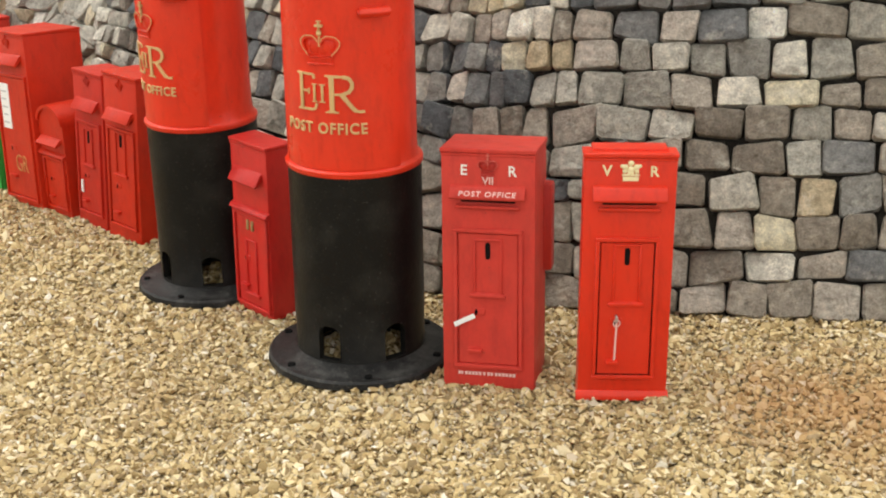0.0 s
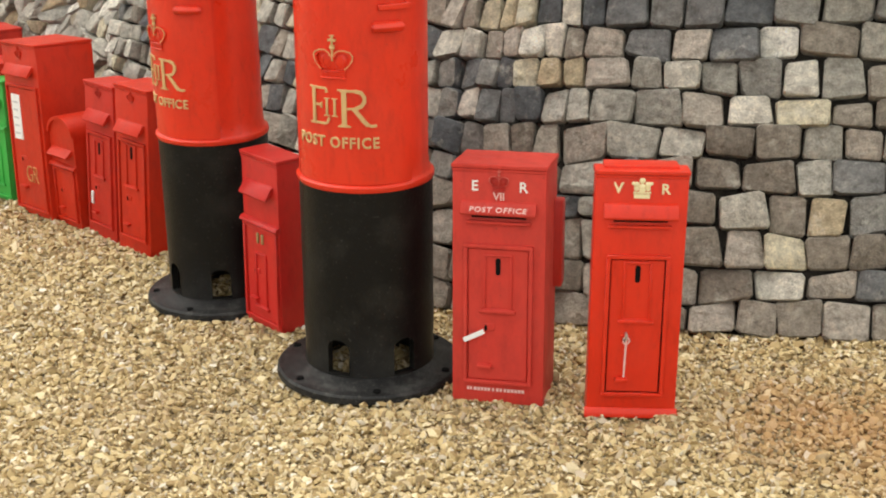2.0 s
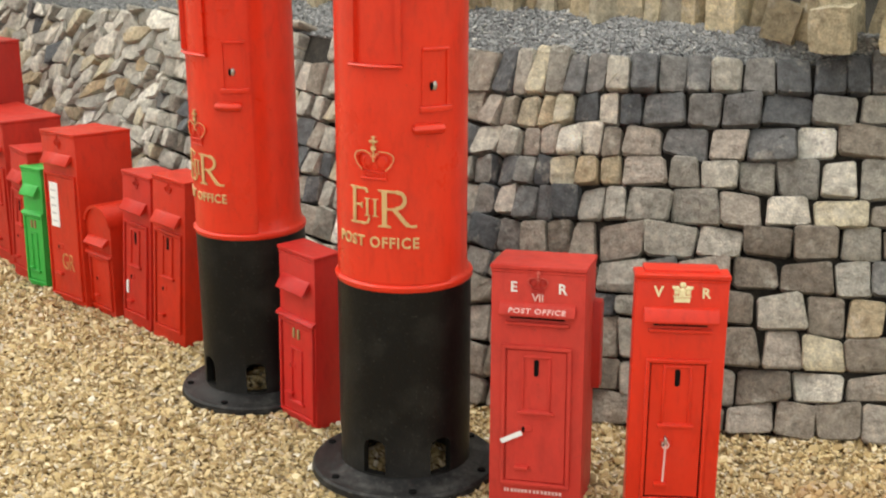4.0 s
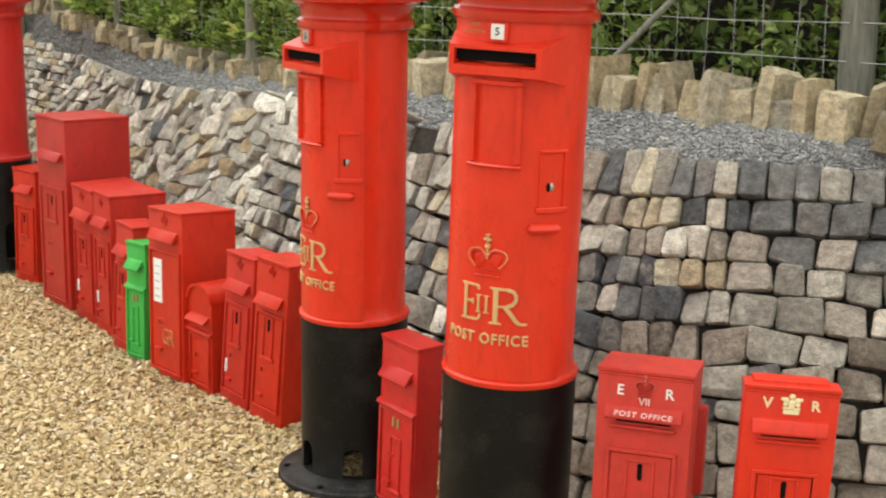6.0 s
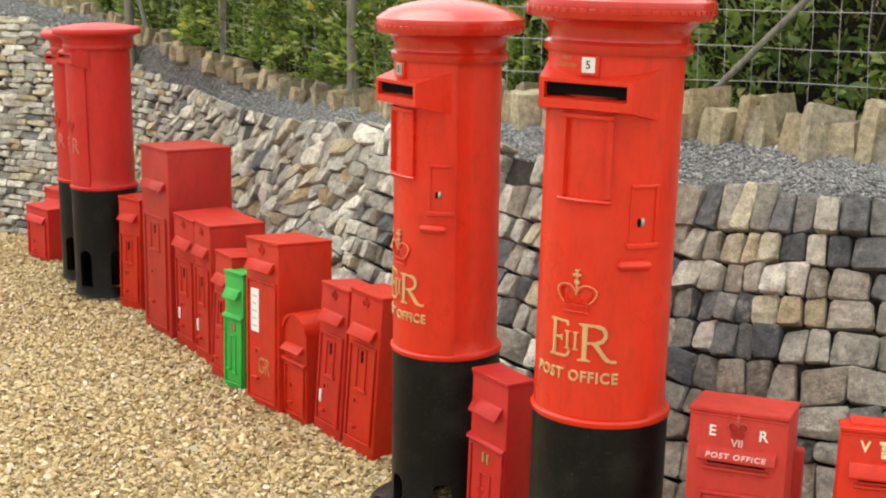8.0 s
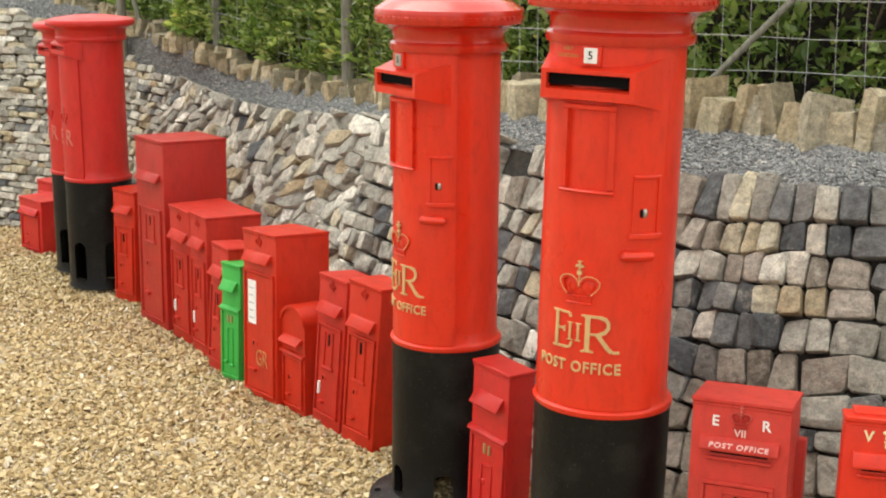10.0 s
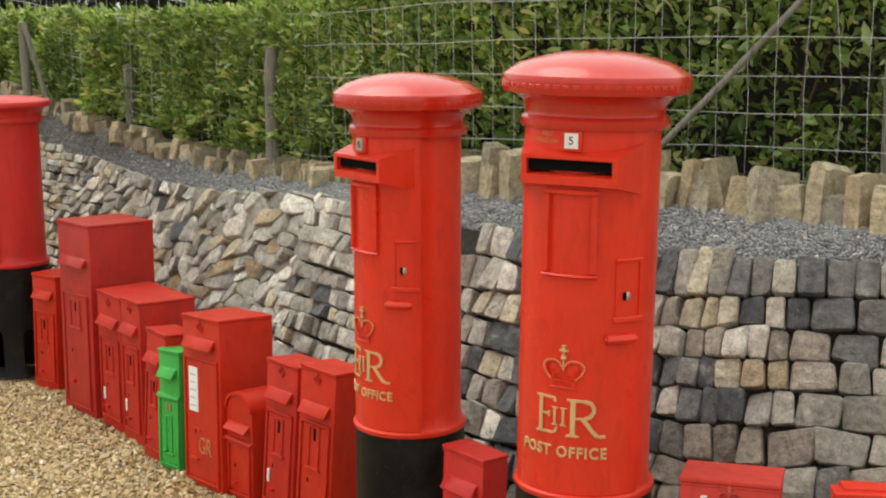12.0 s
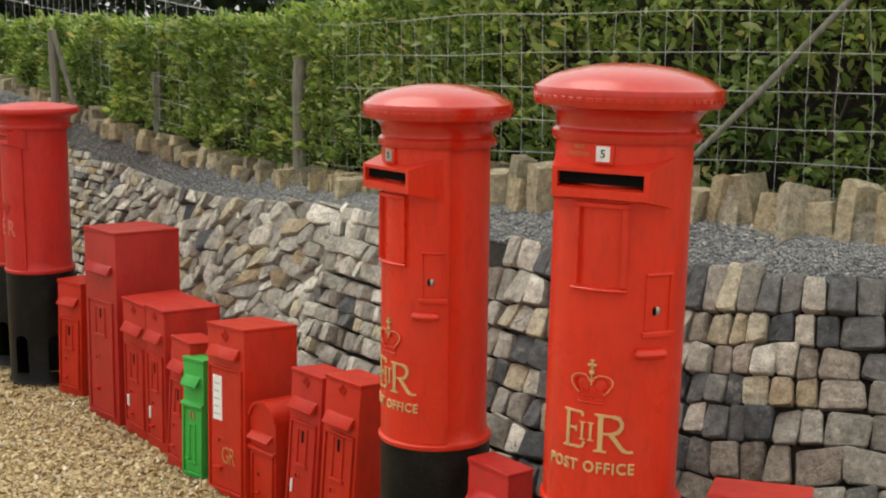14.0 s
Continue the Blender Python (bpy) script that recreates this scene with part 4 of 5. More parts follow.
        box(pb, -dw * 0.34, -dw * 0.10, -0.026, 0.0, h * 0.155, h * 0.172, 0.005, 2)
        part("door_pull", pb, material, door_ob)
    if key_white:
        wb = bmesh.new()
        box(wb, -dw * 0.40, -dw * 0.32, -0.016, -0.006, h * 0.21, h * 0.295, 0.002)
        part("key_tag", wb, PAPER, door_ob, "white key tag")
    return root


# the two boxes that face the yard
box_e = wall_box("wall_box", stand(-0.511, 4.298, -2.2, -4.2, 0.8), 0.338, 0.892, 0.247, RED_FADED, "faded red wall box with white lettering on gravel", (0.806, 0.846), True, (0.105, 0.655), (0.40, 0.635), 0.64)
part("letter", wrap(letters("E", 0.052, 0.003, 0.0002), 0, -0.087, 0.812, 0.001), WHITE, box_e, "white letter E")
part("letter", wrap(letters("R", 0.052, 0.003, 0.0002), 0, 0.087, 0.812, 0.001), WHITE, box_e, "white letter R")
part("numeral", wrap(letters("VII", 0.038, 0.003), 0, 0.0, 0.776, 0.001), FADED_WHITE, box_e, "small pale numeral VII")
o1, c1 = crown(0.078, 0.006)
part("crown", wrap(o1, 0, 0.0, 0.798, 0.001), FADED_LIT_RED, box_e, "red cast crown")
part("crown_cushion", wrap(c1, 0, 0.0, 0.798, 0.001), RED_DEEP, box_e)
me = letters("POST OFFICE", 0.031, 0.002, 0.0, 1.0, 0.08, 1.15)
for v in me.vertices:
    x, y, z = v.co
    t = (y + 0.02) / 0.05
    v.co = (x, -0.0338 + 0.020 * t, 0.7185 + 0.0365 * t + z * 0.5)
part("lettering", me, FADED_WHITE, box_e, "white words POST OFFICE on the flap")
mk = bmesh.new()
xs = -0.112
for wd in (0.007, 0.007, 0.0, 0.010, 0.009, 0.009, 0.009, 0.010, 0.0, 0.008, 0.0, 0.009, 0.009, 0.0, 0.009, 0.010, 0.010, 0.009, 0.010, 0.010):
    if wd:
        box(mk, xs, xs + wd, -0.002, 0.001, 0.046, 0.058, 0)
    xs += wd + 0.0035
part("maker_mark", mk, FADED_WHITE, box_e, "worn pale maker's mark bars")
st = bmesh.new()
box(st, -0.0425, 0.0425, -0.024, -0.020, -0.009, 0.009, 0.001)
bmesh.ops.transform(st, matrix=pose(-0.084, 0, 0.262, 0, -27, 0), verts=st.verts)
part("key_tag", st, PAPER, box_e, "white tag hanging from the lock")
sd = bmesh.new()
box(sd, 0.02, 0.200, 0.19, 0.26, 0.40, 0.73, 0.012, 2)
part("rear_bracket", sd, RED_DEEP, box_e, "deep red casting at the back")

box_v = wall_box("wall_box", stand(-0.024, 4.250, 9, -2.2, 1.9), 0.316, 0.905, 0.09, RED_VR, "bright red wall box with pale gold lettering on gravel", (0.822, 0.868), True, (0.110, 0.65), (0.405, 0.645), 0.58, plinth=True, gap=True)
part("letter", wrap(letters("V", 0.052, 0.003, 0.0005), 0, -0.080, 0.842, 0.001), CREAM, box_v, "pale gold letter V")
part("letter", wrap(letters("R", 0.050, 0.003, 0.0005), 0, 0.080, 0.840, 0.001), CREAM, box_v, "pale gold letter R")
cr = bmesh.new()
box(cr, -0.027, 0.027, 0.0, 0.016, 0, 0.004, 0.001)
box(cr, -0.030, 0.030, 0.018, 0.024, 0, 0.005, 0.001)
for x, y, r in ((0, 0.062, 0.011), (-0.019, 0.048, 0.011), (0.019, 0.048, 0.011), (-0.03, 0.052, 0.007), (0.03, 0.052, 0.007), (0, 0.04, 0.012), (-0.02, 0.034, 0.009), (0.02, 0.034, 0.009), (0, 0.028, 0.012)):
    bmesh.ops.create_icosphere(cr, subdivisions=2, radius=r, matrix=Matrix.LocRotScale((x, y, 0.001), None, (1, 1, 0.45)))
part("crown", wrap(mesh_of(cr, "crown"), 0, 0.0, 0.808, 0.001), CREAM, box_v, "pale gold crown")
lidb = bmesh.new()
box(lidb, -0.128, 0.128, 0.03, 0.12, 0.895, 0.914, 0.005, 2)
part("top_cap", lidb, RED_VR, box_v)
kw = bmesh.new()
tube(kw, [(-0.030, -0.026, 0.31), (-0.031, -0.024, 0.25), (-0.033, -0.022, 0.16)], 0.0036, 6)
wire_ob = part("key_wire", kw, FADED_WHITE, box_v, "pale cord hanging from the key")
kr = bmesh.new()
tube(kr, [(-0.030 + 0.011 * math.cos(t), -0.024, 0.298 + 0.013 * math.sin(t)) for t in [2 * math.pi * i / 14 for i in range(15)]], 0.0026, 6)
part("key_ring", kr, FADED_WHITE, wire_ob, "small pale key ring")
ky = bmesh.new()
box(ky, -0.034, -0.026, -0.03, -0.004, 0.300, 0.325, 0.002)
part("key", ky, METAL, wire_ob, "metal key in the lock")

# the row along the curving wall
ROW = [
    (-1.598, 4.908, -37, 0.25, 0.75, 0.4, 2.2, 0.13, RED_CRIMSON, "small glossy deep red wall box between two pillar boxes", dict(mid_ledge=0.615, flap=(0.78, 0.88), slot=False, door=(0.06, 0.57), inner=(0.12, 0.44), door_w=0.80, hole=False, latch=True)),
    (-2.538, 5.758, -32, 0.262, 0.822, -1.8, 3.8, 0.20, RED_ROW, "orange-red wall box with framed door beside a pillar box", dict(flap=(0.73, 0.79), slot=False, inner=(0.40, 0.66))),
    (-2.790, 5.949, -36, 0.272, 0.788, -3.4, 3.2, 0.20, RED_DULL, "dull red wall box with sloping flap and key tag", dict(flap=(0.76, 0.83), slot=False, key_white=True, inner=(0.40, 0.64))),
    (-3.050, 6.124, -35, 0.24, 0.575, -0.8, 0.6, 0.20, RED_ROW, "small red lamp box with rounded top", dict(arch=0.09, flap=(0.66, 0.71), slot=False, mid_ledge=0.56, door=(0.08, 0.50), inner=None, hole=False)),
    (-3.318, 6.271, -37, 0.392, 0.918, -4.0, -0.8, 0.321, RED_ROW, "large red wall box with white paper label", dict(flap=(0.82, 0.87), slot=False, door=(0.05, 0.74), inner=None, door_w=0.8, hole=False)),
    (-3.620, 6.508, -29, 0.185, 0.675, -2.0, 0.5, 0.12, GREEN, "bright green lamp box standing in the red row", dict(flap=(0.78, 0.86), slot=False, mid_ledge=0.62, door=(0.06, 0.58), inner=(0.14, 0.46), door_w=0.78, latch=True, hole=False)),
    (-3.791, 6.645, -40, 0.25, 0.744, -2.5, 2.8, 0.18, RED_DULL, "dull red wall box behind the green box", dict(flap=(0.76, 0.84), slot=False)),
    (-4.049, 6.927, -41, 0.28, 0.853, -1.2, 0.2, 0.349, RED_DULL, "weathered red wall box beside its twin", dict(flap=(0.77, 0.84), slot=False, key_white=True)),
    (-4.296, 7.147, -37, 0.305, 0.845, 1.4, 1.4, 0.355, RED_DULL, "weathered red wall box standing against its twin", dict(flap=(0.77, 0.84), slot=False, key_white=True)),
    (-4.667, 7.426, -37, 0.455, 1.215, -1.3, 0.0, 0.434, RED_DEEP, "tall deep red wall box, largest of the row", dict(flap=(0.78, 0.82), slot=False, door=(0.05, 0.62), inner=(0.45, 0.60), door_w=0.7)),
    (-5.163, 7.878, -23, 0.245, 0.787, 0.0, 1.8, 0.20, RED_ROW, "narrow orange-red wall box beside a pillar box", dict(flap=(0.80, 0.87), slot=False)),
    (-6.76, 9.05, -27, 0.36, 0.43, 0.0, 1.2, 0.28, RED_CRIMSON, "low battered crimson box at the row's end", dict(flap=(0.72, 0.82), slot=False, inner=None, hole=False)),
    (-6.90, 9.47, -26, 0.28, 0.50, 0.0, 1.2, 0.20, RED_CRIMSON, "small crimson box behind another", dict(flap=(0.72, 0.82), slot=False, inner=None, hole=False)),
]
for i, (x, y, turn, w, h, lean_x, lean_y, d, mat_, label, opts) in enumerate(ROW):
    r = wall_box("wall_box", stand(x, y, turn, lean_x, lean_y), w, h, d, mat_, label, **opts)
    if i == 4:
        pb = bmesh.new()
        box(pb, -w * 0.32, -w * 0.08, -0.009, -0.004, h * 0.44, h * 0.70, 0.001)
        part("paper_label", pb, PAPER, r, "white paper label with grey print bars")
        for q in range(5):
            gb = bmesh.new()
            box(gb, -w * 0.28, -w * (0.13 + 0.02 * (q % 2)), -0.0105, -0.008, h * (0.47 + 0.045 * q), h * (0.48 + 0.045 * q), 0)
            part("print_bar", gb, PRINT, r)
        part("cypher_letters", wrap(letters("GR", 0.13, 0.004, -0.002, 0.8), 0, 0.03, h * 0.24, 0.006), OLD_GILT, r, "worn gilt letters GR")
    if i in (1, 2, 4, 7, 8):
        o2, c2 = crown(0.055 if i != 4 else 0.07, 0.006)
        part("crown", wrap(o2, 0, 0.0, h * 0.905, 0.001), mat_, r)
        part("crown_cushion", wrap(c2, 0, 0.0, h * 0.905, 0.001), mat_, r)


# ---- fence and hedge ----
FENCE = [(1.9, 6.25), (0.17, 6.72), (-0.85, 6.95), (-2.1, 7.451), (-3.741, 8.619), (-5.242, 9.599), (-6.241, 10.254), (-7.593, 11.346), (-9.153, 11.866), (-10.817, 11.762)]
FENCE_S, FENCE_P = smooth_line(FENCE)


def fence_z(x):
    return back_z(x) + 0.07


fence = thing("wire_fence", pose(0, 0, 0), "galvanised stock fence with weathered wooden posts above the wall", "fence")
for px, py, r, z1, lean in ((0.17, 6.80, 0.088, 2.75, 0.5), (-3.76, 8.58, 0.048, 2.25, 1.0), (-5.36, 9.70, 0.042, 2.0, 0.0), (-6.54, 10.20, 0.040, 2.42, -0.5), (-7.91, 11.50, 0.052, 2.40, 0.0)):
    pb = bmesh.new()
    tube(pb, [(px, py, 1.35), (px + 0.003, py, 1.7), (px - 0.004 + lean * 0.01, py, 2.1), (px + lean * 0.02, py, z1)], r * 1.05, 14, r * 0.95)
    part("post", pb, POST, fence)
bb = bmesh.new()
tube(bb, [(-1.04, 6.90, 1.74), (-0.66, 6.885, 2.14), (-0.21, 6.865, 2.63), (-0.01, 6.86, 2.85)], 0.017, 8)
part("brace", bb, POST, fence, "slanting wooden brace")
bb = bmesh.new()
tube(bb, [(-6.262, 10.119, 1.585), (-6.386, 10.14, 1.98), (-6.522, 10.16, 2.417)], 0.021, 10)
part("brace", bb, POST, fence, "slanting pale wooden brace")
heights = [0.06, 0.22, 0.40, 0.58, 0.77, 0.98]
for k, hz in enumerate(heights):
    wb = bmesh.new()
    pts = [(p[0], p[1], fence_z(p[0]) + hz + 0.02 * noise.noise((i * 0.05, k, 0))) for i, p in enumerate(FENCE_P) if i % 5 == 0]
    tube(wb, pts, 0.0022, 5)
    part("line_wire", wb, WIRE, fence)
for i in range(0, len(FENCE_P), 3):
    p = FENCE_P[i]
    z = fence_z(p[0])
    wb = bmesh.new()
    j = 0.03 * noise.noise((i * 0.7, 3, 1))
    tube(wb, [(p[0], p[1], z + 0.02), (p[0] + j, p[1], z + 0.5), (p[0] - j, p[1], z + 0.99)], 0.0016, 4)
    part("stay_wire", wb, WIRE, fence)


def leaf_template():
    """A folded, drooping pointed leaf along +x."""
    rows = [(0.0, 0.03, 0.0), (0.38, 0.38, 0.04), (0.75, 0.28, 0.0), (1.0, 0.0, -0.09)]
    v, f = [], []
    for x, w, z in rows:
        v += [(x, -w * 0.5, z + w * 0.16), (x, 0, z), (x, w * 0.5, z + w * 0.16)]
    for i in range(3):
        for j in range(2):
            a = i * 3 + j
            f += [(a, a + 1, a + 4, a + 3)]
    return np.array(v), np.array(f)


LEAF_V, LEAF_F = leaf_template()
F_TAN = np.gradient(FENCE_P, axis=0)
F_TAN /= np.hypot(*F_TAN.T)[:, None]
F_BACK = np.stack([F_TAN[:, 1], -F_TAN[:, 0]], 1)
if F_BACK[30] @ np.array([0.3, 1.0]) < 0:
    F_BACK = -F_BACK


def hedge_top(x):
    return 2.48 + 0.93 / (1 + math.exp(-(x + 2.6) * 2.0))


def leafy(name, count, seed, back0, back1, zlow, ztop, size, material, label, category, wob=0.12, front_bias=2.0):
    rng = np.random.default_rng(seed)
    i = rng.integers(0, len(FENCE_P), count)
    p = FENCE_P[i] + F_TAN[i] * rng.uniform(-0.04, 0.04, (count, 1))
    depth = back0 + (back1 - back0) * rng.uniform(0, 1, count) ** front_bias - 0.17 / (1 + np.exp((p[:, 0] + 2.9) * 4))
    lump = np.array([noise.noise((q[0] * 1.7, q[1] * 1.7, 5.0)) for q in p])
    top = np.array([ztop(q[0]) for q in p]) + 0.10 * np.array([noise.noise((q[0] * 4, q[1] * 4, 9.0)) for q in p])
    u = rng.uniform(0, 1, count)
    low = zlow + np.array([back_z(q[0]) for q in p])
    z = low + (top - low) * u
    face = np.array([noise.noise((q[0] * 2.6, q[1] * 2.6, zz * 2.6)) for q, zz in zip(p, z)])
    bulge = wob * (lump + 1.2 * face)
    p = p + F_BACK[i] * (depth + bulge)[:, None]
    keep = ~((p[:, 0] > -2.3) & (rng.uniform(0, 1, count) < 0.58)) & ~((face < -0.28) & (depth < back0 + 0.25 * (back1 - back0)))
    p, z, i, depth = p[keep], z[keep], i[keep], depth[keep]
    nn = len(p)
    out = np.arctan2(-F_BACK[i][:, 1], -F_BACK[i][:, 0])
    yaw = out + rng.normal(0, 0.9, nn)
    pitch = rng.normal(0, 0.6, nn)
    roll = rng.normal(-0.75, 0.6, nn)
    sz = rng.lognormal(math.log(size), 0.28, nn) * np.where(p[:, 0] > -2.3, 1.35, 1.0)
    me = scatter_mesh(name, LEAF_V, LEAF_F, np.column_stack([p, z]), rotations(yaw, pitch, roll), np.stack([sz, sz, sz], 1), 0.0, seed)
    me.shade_smooth()
    me.materials.append(material)
    return me, nn


hedge = thing("laurel_hedge", pose(0, 0, 0), "dense green laurel hedge behind the wire fence", "hedge")
me, _ = leafy("leaves", 112000, 21, 0.13, 0.70, 0.05, hedge_top, 0.057, LEAF, "", "hedge")
part("leaves", me, LEAF, hedge, "glossy green laurel leaves")
# near-black sheet added in place of the shade deep between the leaves
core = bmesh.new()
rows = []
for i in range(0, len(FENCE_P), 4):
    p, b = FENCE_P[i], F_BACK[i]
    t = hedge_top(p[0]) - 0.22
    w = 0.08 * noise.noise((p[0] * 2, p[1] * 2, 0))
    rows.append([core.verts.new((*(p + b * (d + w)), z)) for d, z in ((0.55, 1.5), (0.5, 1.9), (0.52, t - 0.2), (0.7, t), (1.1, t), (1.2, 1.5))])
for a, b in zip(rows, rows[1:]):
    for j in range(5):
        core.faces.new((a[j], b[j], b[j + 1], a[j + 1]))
part("inner_shade", core, EARTH_AND_SHADE, hedge, "near-black sheet that stands for the shade inside the hedge")
rng2 = random.Random(4)
for q in range(60):
    i = rng2.randrange(len(FENCE_P))
    p, b = FENCE_P[i], F_BACK[i]
    d = rng2.uniform(0.22, 0.5)
    tb = bmesh.new()
    x, y = p + b * d
    tube(tb, [(x, y, 1.5), (x + rng2.uniform(-0.08, 0.08), y, 1.9), (x + rng2.uniform(-0.2, 0.2), y - 0.05, 2.45)], 0.012, 6, 0.005)
    part("stem", tb, TWIG, hedge)

# backdrop trees; the foliage colour itself carries their shade
trees = thing("evergreen_trees", pose(0, 0, 0), "evergreen trees behind the hedge, coloured near-black for shade", "trees")
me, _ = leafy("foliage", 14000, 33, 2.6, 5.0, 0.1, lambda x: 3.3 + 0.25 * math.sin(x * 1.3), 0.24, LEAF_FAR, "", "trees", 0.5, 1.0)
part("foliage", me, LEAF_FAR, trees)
for q in range(9):
    p, b = FENCE_P[int((q + 0.5) / 9 * (len(FENCE_P) - 1))], F_BACK[int((q + 0.5) / 9 * (len(FENCE_P) - 1))]
    tb = bmesh.new()
    x, y = p + b * 3.9
    tube(tb, [(x, y, 1.5), (x + 0.05, y, 2.4), (x - 0.04, y, 3.2)], 0.10, 8, 0.03)
    part("trunk", tb, TWIG, trees)

# ---- coping stones ----
coping = thing("coping", pose(0, 0, 0), "row of rough buff stones set on edge along the wall top", "coping", kind="structure")


def rough_block(w, d, h, seed):
    """A weathered block: a box cut into a grid, with corners rounded and faces broken."""
    r = random.Random(seed)
    bm = bmesh.new()
    bmesh.ops.create_cube(bm, size=1.0)
    bmesh.ops.subdivide_edges(bm, edges=bm.edges, cuts=2, use_grid_fill=True)
    off = Vector((r.uniform(0, 50), r.uniform(0, 50), 0))
    tx, ty = r.uniform(-0.18, 0.18), r.uniform(-0.2, 0.2)
    for v in bm.verts:
        c = v.co.copy()
        q = Vector((abs(c.x), abs(c.y), abs(c.z)))
        corner = sum(1 for a in q if a > 0.4)
        c *= (1.0, 1.0, 0.985, 0.955)[corner]
        n3 = noise.noise_vector(c * 2.3 + off)
        c += n3 * 0.06
        c.x += tx * (c.z + 0.5) * 0.35
        v.co = Vector((c.x * w, c.y * d, (c.z + 0.5) * h))
        if c.z > 0.3:
            v.co.z += ty * c.x * h * 0.6
    return mesh_of(bm, "coping_stone", True)


rc = random.Random(9)
L = COPE_S[-1]
s = 0.3
q = 0
while s < L - 0.3:
    near = COPE_P[min(len(COPE_P) - 1, int(s / 0.05))][0] > -2.4
    tall = q % 2 == 0 if near else rc.random() < 0.5
    w = (rc.uniform(0.075, 0.115) if tall else rc.uniform(0.13, 0.175)) * (1.0 if near else 0.75)
    h = (rc.uniform(0.27, 0.33) if tall else rc.uniform(0.17, 0.24)) * (1.0 if near else 0.54)
    w *= 1.0 if near else 0.8
    i = min(len(COPE_P) - 1, int((s + w / 2) / 0.05))
    p = COPE_P[i]
    tdir = COPE_P[min(len(COPE_P) - 1, i + 2)] - COPE_P[max(0, i - 2)]
    turn = math.degrees(math.atan2(-tdir[1], -tdir[0]))
    ob = part("coping_stone", rough_block(w * rc.uniform(0.86, 0.97), rc.uniform(0.14, 0.24), h, q), COPE, coping)
    back = F_BACK[min(len(F_BACK) - 1, int(i / len(COPE_P) * len(F_BACK)))]
    off = rc.uniform(0.0, 0.12)
    ob.matrix_world = pose(p[0] + back[0] * off, p[1] + back[1] * off, cope_z(p[0]) - 0.02, rc.uniform(-14, 5), rc.uniform(-13, 13), turn + rc.uniform(-22, 22))
    if near and rc.random() < 0.2 and s < 3.4:
        ob = part("coping_stone", rough_block(rc.uniform(0.16, 0.24), 0.14, rc.uniform(0.14, 0.19), q + 500), COPE, coping)
        ob.matrix_world = pose(p[0] - back[0] * 0.12, p[1] - back[1] * 0.12, cope_z(p[0]) - 0.03, rc.uniform(-16, 0), rc.uniform(-5, 5), turn + rc.uniform(-10, 10))
    s += w
    q += 1


# ---- the dry stone wall, stone by stone ----
def stone_mesh(poly, s0, h0, bulge, seed, gap=0.006, spread=1.0):
    """A stone for a cell of the wall's face (points along, up), rounded at the corners and broken on its face. Returns points and faces about (s0, h0)."""
    r = random.Random(seed)
    c = np.mean(poly, 0)
    pts = []
    k = len(poly)
    for i in range(k):
        a, b, d = poly[i - 1], poly[i], poly[(i + 1) % k]
        la, ld = np.hypot(*(a - b)), np.hypot(*(d - b))
        ra = min(0.3, 0.010 / max(la, 1e-4)) + r.uniform(0, 0.05)
        rd = min(0.3, 0.010 / max(ld, 1e-4)) + r.uniform(0, 0.05)
        pts += [b + (a - b) * ra, b + (d - b) * rd]
    pts = np.array(pts)
    rad = np.hypot(*(pts - c).T)
    pts = c + (pts - c) * ((rad - gap) / rad)[:, None]
    n2 = len(pts)
    tilt_s, tilt_h, push = r.uniform(-0.28, 0.28) * spread ** 0.5, r.uniform(-0.30, 0.22) * spread ** 0.5, r.uniform(-0.012, 0.018) * spread
    verts, faces = [], []
    for scale, out, jit in ((0.95, -0.075, 0.0), (1.0, -0.004, 0.003), (0.985, 0.012, 0.004), (0.92, 0.020, 0.004), (0.55, 0.023, 0.005)):
        for q in pts:
            d = (q - c) * scale
            o = out * bulge + (push if out > -0.05 else 0) + (d[0] * tilt_s + d[1] * tilt_h if out > -0.05 else 0) + r.uniform(-jit, jit)
            verts.append(on_wall(s0 + (c[0] - s0) + d[0] + r.uniform(-jit, jit) * 0.6, max(-0.1, c[1] + d[1] + r.uniform(-jit, jit) * 0.6), o))
    verts.append(on_wall(c[0], c[1], 0.022 * bulge + push + r.uniform(-0.003, 0.003)))
    for ring in range(4):
        for i in range(n2):
            j = (i + 1) % n2
            faces.append((ring * n2 + i, ring * n2 + j, (ring + 1) * n2 + j, (ring + 1) * n2 + i))
    for i in range(n2):
        faces.append((4 * n2 + i, 4 * n2 + (i + 1) % n2, 5 * n2))
    return verts, faces


S_SETT = s_of_x(-2.3)
S_MID = s_of_x(-3.4)
S_FAR = s_of_x(-6.0)
COURSE = 0.139
N_COURSE = 10


def course_line(k, s):
    """Height of the k-th bed joint, waving along the wall."""
    x = at_s(s)[0]
    dip = 0.022 * math.sin(x * 1.5 + 0.6) * min(1, k / 4)
    return max(0.0, k * COURSE + (dip + 0.042 * noise.noise((x * 1.3, k * 0.5, 2.0)) + 0.028 * noise.noise((x * 4, k * 1.7, 7.0))) * (1 if k else 0))


# how the mason mixed his stone on the near stretch, course by course from the foot up, in steps of 17 cm leftwards:
# d dark basalt, g grey granite, b buff sandstone, n brown granite, w pale quartz
COURSE_MIX = ["nnnnnnnnnnnn", "ngnnnnnnnnnn", "nbnnnngnnnnd", "nngnnngnndnn", "dgnnnggnndnd", "dbnnggnnnndd", "nbwnngggddnd", "ggdgggnbbddd", "dnwdndnnwnnn", "gddddddwddbn", "ddgdgddgdggd"]


